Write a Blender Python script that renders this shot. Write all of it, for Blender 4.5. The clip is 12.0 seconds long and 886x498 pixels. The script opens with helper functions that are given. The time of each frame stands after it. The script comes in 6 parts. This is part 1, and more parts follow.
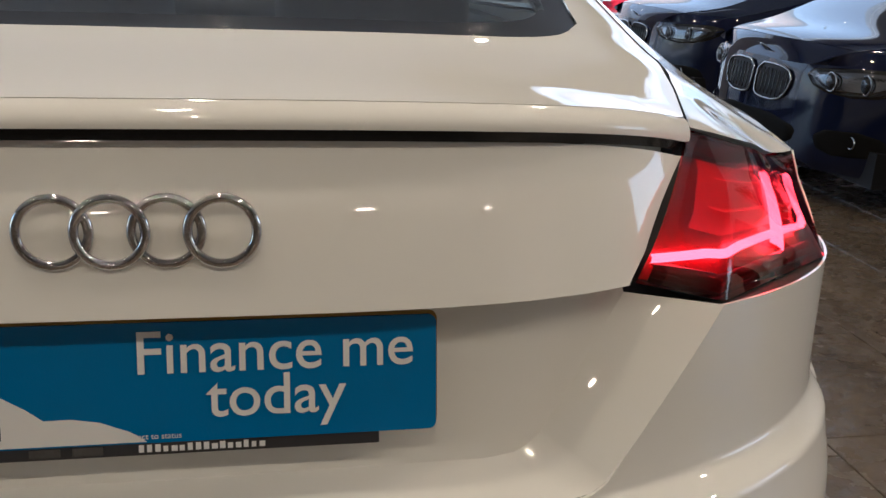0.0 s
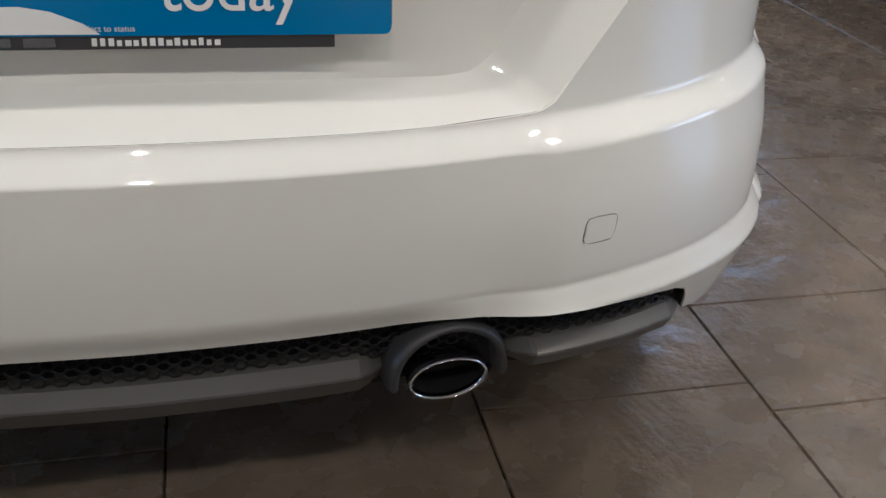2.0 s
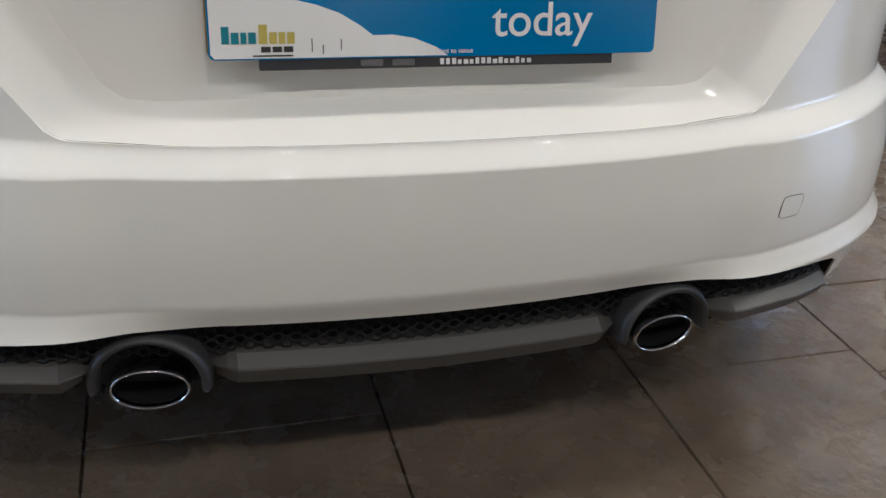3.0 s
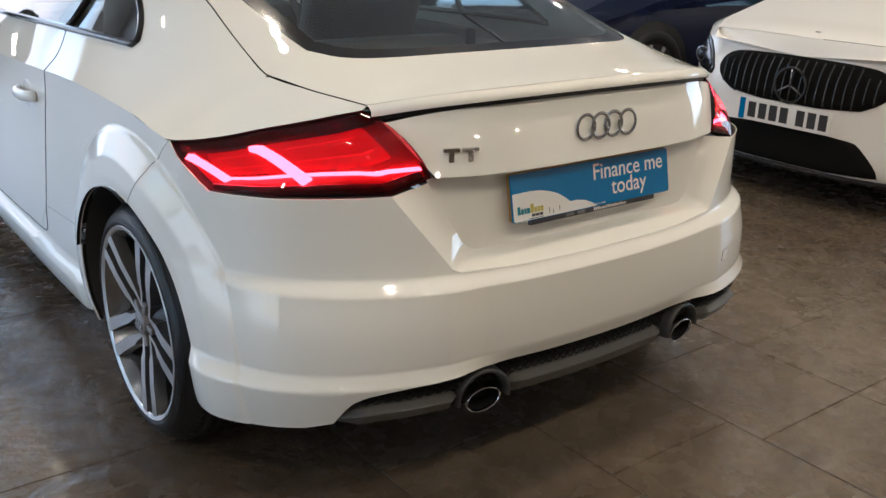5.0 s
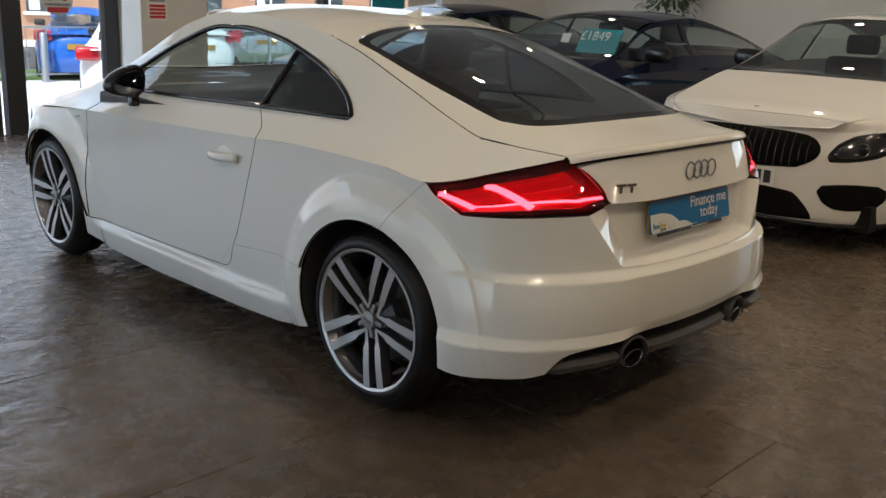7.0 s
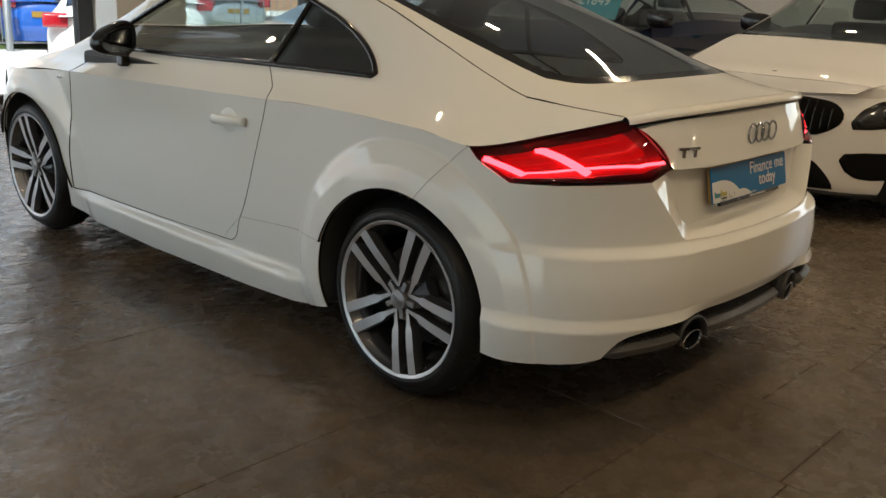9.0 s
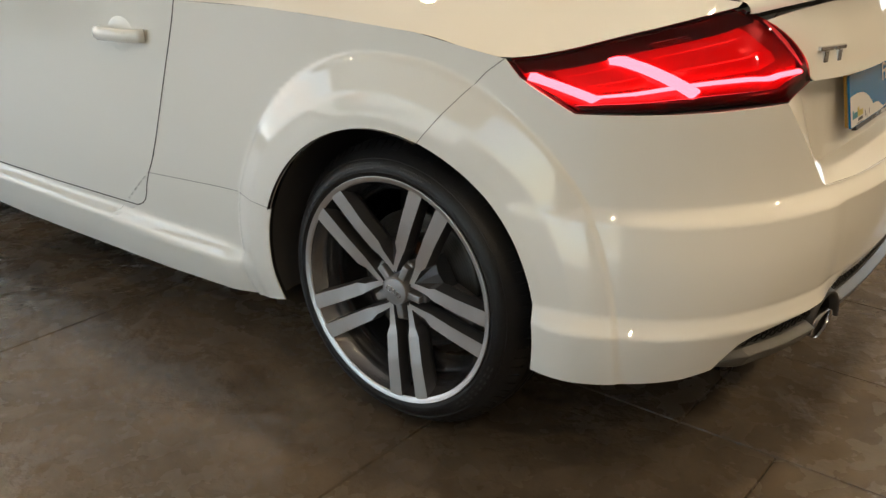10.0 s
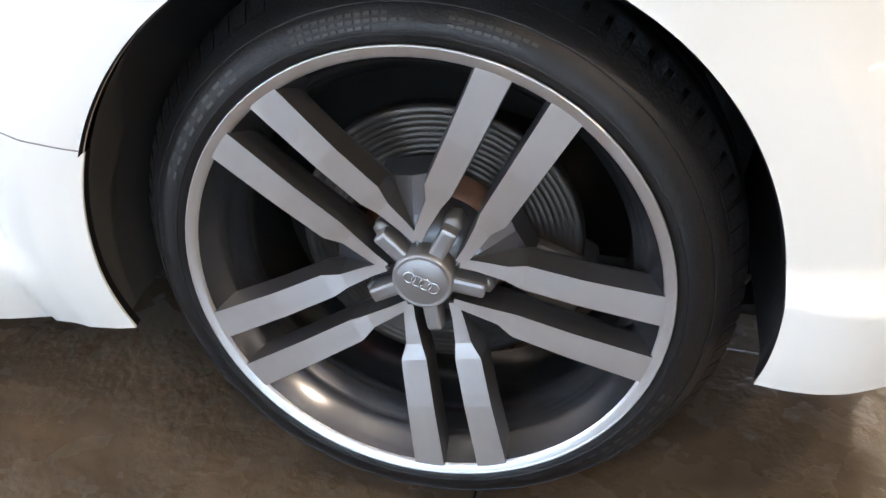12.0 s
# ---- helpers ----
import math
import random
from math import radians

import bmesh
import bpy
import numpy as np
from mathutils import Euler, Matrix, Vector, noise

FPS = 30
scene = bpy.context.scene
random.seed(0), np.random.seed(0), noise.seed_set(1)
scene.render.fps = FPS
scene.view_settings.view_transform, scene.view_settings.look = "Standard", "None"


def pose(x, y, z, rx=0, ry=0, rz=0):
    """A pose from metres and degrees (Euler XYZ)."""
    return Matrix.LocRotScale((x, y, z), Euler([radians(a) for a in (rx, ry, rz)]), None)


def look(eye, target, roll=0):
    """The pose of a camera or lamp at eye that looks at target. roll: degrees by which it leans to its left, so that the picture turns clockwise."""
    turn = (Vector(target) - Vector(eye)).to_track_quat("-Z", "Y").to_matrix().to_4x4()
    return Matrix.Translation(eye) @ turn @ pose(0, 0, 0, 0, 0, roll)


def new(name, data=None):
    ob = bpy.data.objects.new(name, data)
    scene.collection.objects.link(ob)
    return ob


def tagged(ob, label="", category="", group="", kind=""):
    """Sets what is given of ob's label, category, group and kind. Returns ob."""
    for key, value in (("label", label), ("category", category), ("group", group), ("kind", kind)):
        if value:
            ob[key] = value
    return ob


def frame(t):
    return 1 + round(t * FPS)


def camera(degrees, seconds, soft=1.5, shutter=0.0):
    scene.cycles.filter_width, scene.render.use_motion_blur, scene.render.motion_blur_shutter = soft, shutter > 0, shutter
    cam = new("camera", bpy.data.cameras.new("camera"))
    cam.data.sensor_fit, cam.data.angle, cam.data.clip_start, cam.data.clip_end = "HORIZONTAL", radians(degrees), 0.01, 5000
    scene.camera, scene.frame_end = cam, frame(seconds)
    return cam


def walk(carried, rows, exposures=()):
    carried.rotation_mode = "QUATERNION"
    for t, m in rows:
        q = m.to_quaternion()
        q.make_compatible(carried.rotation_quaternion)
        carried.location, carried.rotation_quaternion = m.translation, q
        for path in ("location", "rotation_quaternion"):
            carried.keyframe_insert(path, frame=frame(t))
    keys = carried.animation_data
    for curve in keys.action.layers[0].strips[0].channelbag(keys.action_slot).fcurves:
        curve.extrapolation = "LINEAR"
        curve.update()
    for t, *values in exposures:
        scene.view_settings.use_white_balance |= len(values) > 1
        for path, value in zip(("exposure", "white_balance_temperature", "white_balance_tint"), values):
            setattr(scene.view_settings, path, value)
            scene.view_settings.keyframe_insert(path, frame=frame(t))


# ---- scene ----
cam = camera(51.3, 12.0)
PATH = [
    (0, (0.121, -1.453, 1.094), (0.468, 0.416, 0.472), 2.2),
    (0.5, (0.137, -1.469, 1.064), (0.557, 0.382, 0.434), 3.3),
    (1, (0.137, -1.481, 0.997), (0.583, 0.29, 0.18), 3.7),
    (1.5, (0.136, -1.497, 0.949), (0.598, 0.195, -0.012), 4.4),
    (2, (0.098, -1.532, 0.939), (0.554, 0.127, -0.081), 4.4),
    (2.5, (-0.085, -1.586, 0.954), (0.41, 0.077, -0.039), 4.6),
    (3, (-0.301, -1.674, 0.976), (0.238, -0.003, 0.018), 4.3),
    (3.5, (-0.519, -1.813, 1.047), (0.056, -0.143, 0.108), 3.4),
    (3.7, (-0.631, -1.875, 1.088), (-0.028, -0.203, 0.172), 1.8),
    (5.3, (-1.803, -2.181, 1.323), (-0.578, -0.726, 0.706), 2.1),
    (5.5, (-1.955, -2.204, 1.338), (-0.709, -0.757, 0.744), 2.1),
    (6, (-2.293, -2.235, 1.374), (-1.002, -0.818, 0.803), 2.8),
    (6.5, (-2.594, -2.214, 1.378), (-1.253, -0.831, 0.841), 2.1),
    (7, (-2.837, -2.26, 1.373), (-1.452, -0.911, 0.859), 2.4),
    (9, (-2.778, -1.908, 1.28), (-1.356, -0.619, 0.715), 2.7),
    (9.5, (-2.504, -1.548, 1.201), (-1.06, -0.307, 0.589), 2.7),
    (10, (-2.228, -1.145, 1.12), (-0.742, -0.029, 0.38), 1.2),
    (10.5, (-2.051, -0.756, 1.025), (-0.431, 0.02, 0.144), 1.3),
    (11, (-1.84, -0.457, 0.948), (-0.158, 0.133, 0.041), 0.6),
    (11.5, (-1.69, -0.257, 0.854), (-0.004, 0.136, -0.148), 1.4),
    (12, (-1.63, -0.177, 0.835), (0.039, 0.162, -0.214), 1.7),
]
walk(cam, [(t, look(eye, target, roll)) for t, eye, target, roll in PATH],
     exposures=[(0.0, 0.98, 5400, 13), (2.5, 1.68, 4700, 11), (3.5, 1.62, 4850, 11), (5.5, 1.28, 5500, 10), (6.0, 1.02, 5650, 10), (7.0, 0.78, 5950, 10), (9.0, 0.78, 6550, 9), (9.5, 1.10, 6600, 9), (10.0, 1.45, 6650, 9), (10.5, 1.85, 6750, 10), (11.5, 2.27, 6050, 12), (12.0, 2.72, 5830, 14)])

# ---- daylight through the glazed front, and warm ceiling spots ----
world = bpy.data.worlds.new("sky")
scene.world = world
world.use_nodes = True
wn = world.node_tree.nodes
sky = wn.new("ShaderNodeTexSky")
sky.sky_type = "NISHITA"
sky.sun_disc = False
sky.sun_elevation, sky.sun_rotation = radians(51), radians(231)
world.node_tree.links.new(sky.outputs[0], wn["Background"].inputs[0])
wn["Background"].inputs[1].default_value = 0.15

sun_data = bpy.data.lights.new("sun", "SUN")
sun_data.energy, sun_data.angle, sun_data.color = 5.0, radians(0.5), (1.0, 0.95, 0.88)
sun = new("sun", sun_data)
sun.matrix_world = look((-8, 4, 16), (2, 12, 0))


def area(name, eye, target, sx, sy, power, color):
    d = bpy.data.lights.new(name, "AREA")
    d.shape, d.size, d.size_y, d.energy, d.color = "RECTANGLE", sx, sy, power, color
    ob = new(name, d)
    ob.matrix_world = look(eye, target)
    return ob


# ---- materials ----
def mat(name, color, rough=0.5, metal=0.0, var=0.0, scale=8.0, bump=0.0, bump_scale=60.0, coat=0.0, spec=0.5,
        emit=None, power=0.0, fine=0.0, rough_var=0.0):
    m = bpy.data.materials.new(name)
    m.use_nodes = True
    nt = m.node_tree
    b = nt.nodes["Principled BSDF"]
    b.inputs["Base Color"].default_value = (*color, 1)
    b.inputs["Roughness"].default_value = rough
    b.inputs["Metallic"].default_value = metal
    b.inputs["Coat Weight"].default_value = coat
    b.inputs["Coat Roughness"].default_value = 0.03
    b.inputs["Specular IOR Level"].default_value = spec
    if emit:
        b.inputs["Emission Color"].default_value = (*emit, 1)
        b.inputs["Emission Strength"].default_value = power
    tc = nt.nodes.new("ShaderNodeTexCoord")
    if var or fine:
        n1 = nt.nodes.new("ShaderNodeTexNoise")
        n1.inputs["Scale"].default_value, n1.inputs["Detail"].default_value = scale, 6
        nt.links.new(tc.outputs["Object"], n1.inputs["Vector"])
        n2 = nt.nodes.new("ShaderNodeTexNoise")
        n2.inputs["Scale"].default_value, n2.inputs["Detail"].default_value = scale * 14, 4
        nt.links.new(tc.outputs["Object"], n2.inputs["Vector"])
        mix = nt.nodes.new("ShaderNodeMix")
        mix.data_type = "RGBA"
        mix.inputs[6].default_value = (*[c * (1 - var) for c in color], 1)
        mix.inputs[7].default_value = (*[min(1, c * (1 + var)) for c in color], 1)
        add = nt.nodes.new("ShaderNodeMath")
        add.operation = "MULTIPLY_ADD"
        add.inputs[1].default_value = 0.35 if not fine else fine
        nt.links.new(n2.outputs[0], add.inputs[0])
        sub = nt.nodes.new("ShaderNodeMath")
        sub.operation = "MULTIPLY"
        sub.inputs[1].default_value = 0.8
        nt.links.new(n1.outputs[0], sub.inputs[0])
        nt.links.new(sub.outputs[0], add.inputs[2])
        nt.links.new(add.outputs[0], mix.inputs[0])
        nt.links.new(mix.outputs[2], b.inputs["Base Color"])
        if rough_var:
            mr = nt.nodes.new("ShaderNodeMapRange")
            mr.inputs[3].default_value, mr.inputs[4].default_value = rough - rough_var, rough + rough_var
            nt.links.new(n1.outputs[0], mr.inputs[0])
            nt.links.new(mr.outputs[0], b.inputs["Roughness"])
    if bump:
        nb = nt.nodes.new("ShaderNodeTexNoise")
        nb.inputs["Scale"].default_value, nb.inputs["Detail"].default_value = bump_scale, 5
        nt.links.new(tc.outputs["Object"], nb.inputs["Vector"])
        bp = nt.nodes.new("ShaderNodeBump")
        bp.inputs["Strength"].default_value, bp.inputs["Distance"].default_value = bump, 0.004
        nt.links.new(nb.outputs[0], bp.inputs["Height"])
        nt.links.new(bp.outputs[0], b.inputs["Normal"])
    return m


def glass_mat(name, tint, rough=0.02, gloss=1.0):
    """Thin pane: see-through tint with a Fresnel gloss."""
    m = bpy.data.materials.new(name)
    m.use_nodes = True
    nt = m.node_tree
    nt.nodes.clear()
    out = nt.nodes.new("ShaderNodeOutputMaterial")
    tr = nt.nodes.new("ShaderNodeBsdfTransparent")
    tr.inputs[0].default_value = (*tint, 1)
    gl = nt.nodes.new("ShaderNodeBsdfGlossy")
    gl.inputs["Roughness"].default_value = rough
    gl.inputs["Color"].default_value = (gloss, gloss, gloss, 1)
    lw = nt.nodes.new("ShaderNodeLayerWeight")
    lw.inputs[0].default_value = 0.5
    pw = nt.nodes.new("ShaderNodeMath")
    pw.operation = "POWER"
    pw.inputs[1].default_value = 4.0
    nt.links.new(lw.outputs["Facing"], pw.inputs[0])
    fr = nt.nodes.new("ShaderNodeMath")
    fr.operation = "MULTIPLY_ADD"
    fr.inputs[1].default_value, fr.inputs[2].default_value = 0.90, 0.07
    nt.links.new(pw.outputs[0], fr.inputs[0])
    mx = nt.nodes.new("ShaderNodeMixShader")
    nt.links.new(fr.outputs[0], mx.inputs[0])
    nt.links.new(tr.outputs[0], mx.inputs[1])
    nt.links.new(gl.outputs[0], mx.inputs[2])
    nt.links.new(mx.outputs[0], out.inputs[0])
    return m


def slate_mat():
    """Stamped slate: brown-grey, sealed, with soft cleft relief, ridges and small pits."""
    m = bpy.data.materials.new("stamped slate")
    m.use_nodes = True
    nt = m.node_tree
    b = nt.nodes["Principled BSDF"]
    info = nt.nodes.new("ShaderNodeObjectInfo")
    geo = nt.nodes.new("ShaderNodeNewGeometry")

    def noise_at(scale, detail, rough=0.5, dist=0.0):
        n = nt.nodes.new("ShaderNodeTexNoise")
        n.inputs["Scale"].default_value, n.inputs["Detail"].default_value = scale, detail
        n.inputs["Roughness"].default_value, n.inputs["Distortion"].default_value = rough, dist
        nt.links.new(geo.outputs["Position"], n.inputs["Vector"])
        return n

    def ranged(src, a, b2, c, d):
        r = nt.nodes.new("ShaderNodeMapRange")
        r.clamp = False
        for k, v in zip((1, 2, 3, 4), (a, b2, c, d)):
            r.inputs[k].default_value = v
        nt.links.new(src, r.inputs[0])
        return r.outputs[0]

    def plus(a, b2):
        n = nt.nodes.new("ShaderNodeMath")
        nt.links.new(a, n.inputs[0])
        nt.links.new(b2, n.inputs[1])
        return n.outputs[0]
    # colour: broad brown clouds, finer stains and a tone for each piece
    tone = plus(plus(ranged(noise_at(1.1, 4).outputs[0], 0.3, 0.7, 0.0, 0.55), ranged(noise_at(9.0, 6, 0.6).outputs[0], 0.3, 0.7, 0.0, 0.35)),
                ranged(info.outputs["Random"], 0, 1, 0.0, 0.12))
    ramp = nt.nodes.new("ShaderNodeValToRGB")
    ramp.color_ramp.elements[0].color, ramp.color_ramp.elements[0].position = (0.052, 0.041, 0.030, 1), 0.0
    ramp.color_ramp.elements[1].color, ramp.color_ramp.elements[1].position = (0.150, 0.115, 0.080, 1), 1.0
    nt.links.new(tone, ramp.inputs[0])
    nt.links.new(ramp.outputs[0], b.inputs["Base Color"])
    # relief: rolling clefts, smaller chips, pits
    roll = noise_at(4.2, 4, 0.5, 0.6)
    pits = ranged(noise_at(55.0, 3, 0.6).outputs[0], 0.30, 0.60, -0.025, 0.015)
    height = plus(plus(ranged(roll.outputs[0], 0.2, 0.8, 0.0, 1.0), ranged(noise_at(17.0, 4, 0.55, 0.3).outputs[0], 0.25, 0.75, 0.0, 0.14)), pits)
    bp = nt.nodes.new("ShaderNodeBump")
    bp.inputs["Strength"].default_value, bp.inputs["Distance"].default_value = 0.8, 0.0125
    nt.links.new(height, bp.inputs["Height"])
    nt.links.new(bp.outputs[0], b.inputs["Normal"])
    nt.links.new(ranged(noise_at(14.0, 5).outputs[0], 0.3, 0.7, 0.18, 0.35), b.inputs["Roughness"])
    return m


M_WHITE = mat("white car paint", (0.78, 0.77, 0.73), 0.28, coat=1.0, spec=0.0)
M_WHITE.node_tree.nodes["Principled BSDF"].inputs["Coat IOR"].default_value = 1.65
M_WHITE.node_tree.nodes["Principled BSDF"].inputs["Coat Roughness"].default_value = 0.015
M_WHITE2 = mat("polar white paint", (0.80, 0.79, 0.77), 0.28, coat=1.0, spec=0.0)
M_DARK = mat("dark blue-black paint", (0.006, 0.009, 0.028), 0.25, coat=0.75, spec=0.0)
M_BLACK = mat("gloss black trim", (0.012, 0.012, 0.013), 0.12)
M_SATIN = mat("satin black plastic", (0.008, 0.008, 0.009), 0.5, spec=0.2, bump=0.15, bump_scale=700)
M_GREYBLADE = mat("platinum grey lacquer", (0.085, 0.082, 0.078), 0.38, metal=0.3)
M_CHROME = mat("bright chrome", (0.62, 0.62, 0.63), 0.05, metal=1.0)
M_BADGE = mat("dark chrome badge", (0.30, 0.30, 0.30), 0.18, metal=1.0)
M_JOINT = mat("fine grey joint", (0.22, 0.21, 0.20), 0.6)
M_RUBBER = mat("tyre rubber", (0.010, 0.010, 0.011), 0.40, spec=0.30, var=0.25, scale=20, bump=0.15, bump_scale=300)
M_FACE = mat("machined alloy", (0.56, 0.56, 0.57), 0.33, metal=0.8, var=0.06, scale=40)
M_ALLOYDARK = mat("anthracite alloy lacquer", (0.115, 0.115, 0.122), 0.36, metal=0.75)
M_HUB = mat("silver-grey hub paint", (0.30, 0.30, 0.31), 0.42, metal=0.7)
M_BARRELIN = mat("polished grey rim barrel", (0.33, 0.34, 0.37), 0.20, metal=0.95, var=0.06, scale=12)
M_SHUT = mat("black shut line", (0.006, 0.006, 0.006), 0.8, spec=0.1)
M_SURROUND = mat("dark grey exhaust surround", (0.028, 0.028, 0.030), 0.42)
M_BARREL = mat("grey rim barrel", (0.24, 0.24, 0.25), 0.22, metal=0.85)
M_LINER = mat("grey-black arch liner felt", (0.055, 0.056, 0.060), 0.8, bump=0.2, bump_scale=300)
M_DISC = mat("brake disc steel", (0.075, 0.068, 0.062), 0.45, metal=0.9, var=0.3, scale=30)
M_RUST = mat("rusty disc bell", (0.16, 0.075, 0.04), 0.7, var=0.4, scale=30)
M_CAST = mat("cast metal", (0.25, 0.25, 0.25), 0.5, metal=0.7, var=0.2)
M_GLASS = glass_mat("tinted car glass", (0.82, 0.91, 0.90))
M_GLASSR = glass_mat("dark rear glass", (0.76, 0.85, 0.83))
M_PANE = glass_mat("shop window pane", (0.93, 0.96, 0.95))
M_CABIN = mat("dark cabin trim", (0.022, 0.023, 0.025), 0.6, var=0.2)
M_REDDARK = mat("dark red smoked lens", (0.022, 0.002, 0.003), 0.08, coat=0.6)
M_REDBODY = mat("dark red lamp bowl", (0.22, 0.004, 0.010), 0.25)
M_REDPANEL = mat("lit red reflector panel", (0.30, 0.006, 0.012), 0.2, emit=(1.0, 0.008, 0.02), power=0.16, var=0.25, scale=30)
M_SLATE = slate_mat()
M_GROUT = mat("dark joint", (0.022, 0.018, 0.015), 0.8, spec=0.2)
M_WALL = mat("white painted wall", (0.78, 0.77, 0.75), 0.7, var=0.03, scale=2, bump=0.05)
M_CEIL = mat("off-white ceiling", (0.48, 0.46, 0.44), 0.8, var=0.1)
M_FRAME = mat("dark grey window frame", (0.03, 0.032, 0.036), 0.35)


# ---- mesh helpers ----
def link(name, verts, faces, m, parent=None, label="", smooth=True, slots=None, mats=None):
    me = bpy.data.meshes.new(name)
    me.from_pydata([tuple(map(float, v)) for v in verts], [], [tuple(map(int, f)) for f in faces])
    if smooth:
        me.polygons.foreach_set("use_smooth", [True] * len(me.polygons))
    for q in (mats or [m]):
        me.materials.append(q)
    if slots is not None:
        me.polygons.foreach_set("material_index", slots)
    me.update()
    ob = new(name, me)
    if parent:
        ob.parent = parent
    if label:
        tagged(ob, label)
    return ob


def part(name, bm, m, parent, label="", smooth=False):
    me = bpy.data.meshes.new(name)
    bm.normal_update()
    bm.to_mesh(me)
    bm.free()
    me.materials.append(m)
    if smooth:
        me.polygons.foreach_set("use_smooth", [True] * len(me.polygons))
    ob = new(name, me)
    if parent:
        ob.parent = parent
    if label:
        tagged(ob, label)
    return ob


def thing(name, label, category, at=(0, 0, 0, 0, 0, 0), group="", kind=""):
    ob = tagged(new(name), label, category, group, kind)
    ob.empty_display_size = 0.1
    ob.matrix_basis = pose(*at)
    return ob


def box_bm(x0, x1, y0, y1, z0, z1, bev=0.0, seg=2):
    bm = bmesh.new()
    bmesh.ops.create_cube(bm, size=1.0)
    for v in bm.verts:
        v.co = ((x0 + x1) / 2 + v.co.x * (x1 - x0), (y0 + y1) / 2 + v.co.y * (y1 - y0), (z0 + z1) / 2 + v.co.z * (z1 - z0))
    if bev:
        bmesh.ops.bevel(bm, geom=bm.edges[:], offset=bev, segments=seg, affect="EDGES", profile=0.6)
    return bm


def card_bm(x0, x1, y0, y1, z0, z1, r):
    """A thin upright sheet with rounded corners."""
    bm = box_bm(x0, x1, y0, y1, z0, z1)
    corner = [e for e in bm.edges if abs((e.verts[0].co - e.verts[1].co).normalized().y) > 0.9]
    bmesh.ops.bevel(bm, geom=corner, offset=r, segments=5, affect="EDGES", profile=0.5)
    return bm


def spl(keys):
    """A smooth curve through (t, value) keys, with no overshoot."""
    t, v = np.array([k[0] for k in keys], float), np.array([k[1] for k in keys], float)
    d = np.diff(v) / np.diff(t)
    m = np.zeros(len(t))
    m[0], m[-1] = d[0], d[-1]
    for i in range(1, len(t) - 1):
        if d[i - 1] * d[i] > 0:
            w1, w2 = 2 * (t[i + 1] - t[i]) + (t[i] - t[i - 1]), (t[i + 1] - t[i]) + 2 * (t[i] - t[i - 1])
            m[i] = (w1 + w2) / (w1 / d[i - 1] + w2 / d[i])

    def f(q):
        q = np.clip(np.asarray(q, float), t[0], t[-1])
        i = np.clip(np.searchsorted(t, q, side="right") - 1, 0, len(t) - 2)
        h = t[i + 1] - t[i]
        s = (q - t[i]) / h
        return ((2 * s ** 3 - 3 * s ** 2 + 1) * v[i] + (s ** 3 - 2 * s ** 2 + s) * h * m[i]
                + (-2 * s ** 3 + 3 * s ** 2) * v[i + 1] + (s ** 3 - s ** 2) * h * m[i + 1])
    return f


def sstep(a, b, x):
    s = np.clip((np.asarray(x, float) - a) / (b - a), 0, 1)
    return s * s * (3 - 2 * s)


def resample(points, n, smooth=0):
    """n points evenly along a polyline; smooth rounds its corners by cutting them that many times."""
    p = np.array(points, float)
    for _ in range(smooth):
        q = np.empty((2 * len(p), p.shape[1]))
        q[0], q[-1] = p[0], p[-1]
        q[1:-1:2], q[2:-1:2] = p[:-1] * 0.75 + p[1:] * 0.25, p[:-1] * 0.25 + p[1:] * 0.75
        p = q
    s = np.concatenate([[0], np.cumsum(np.linalg.norm(np.diff(p, axis=0), axis=1))])
    u = np.linspace(0, s[-1], n)
    return np.stack([np.interp(u, s, p[:, k]) for k in range(p.shape[1])], 1)


def coons(c0, c1, d0, d1):
    """Patch between c0 (v=0), c1 (v=1), d0 (u=0) and d1 (u=1)."""
    nu, nv = len(c0), len(d0)
    u, v = np.linspace(0, 1, nu)[None, :, None], np.linspace(0, 1, nv)[:, None, None]
    a = (1 - v) * c0[None] + v * c1[None]
    b = (1 - u) * d0[:, None] + u * d1[:, None]
    c = (1 - u) * (1 - v) * c0[0] + u * (1 - v) * c0[-1] + (1 - u) * v * c1[0] + u * v * c1[-1]
    return a + b - c


def grid_normals(g):
    du, dv = np.gradient(g, axis=1), np.gradient(g, axis=0)
    n = np.cross(du, dv)
    return n / (np.linalg.norm(n, axis=2, keepdims=True) + 1e-12)


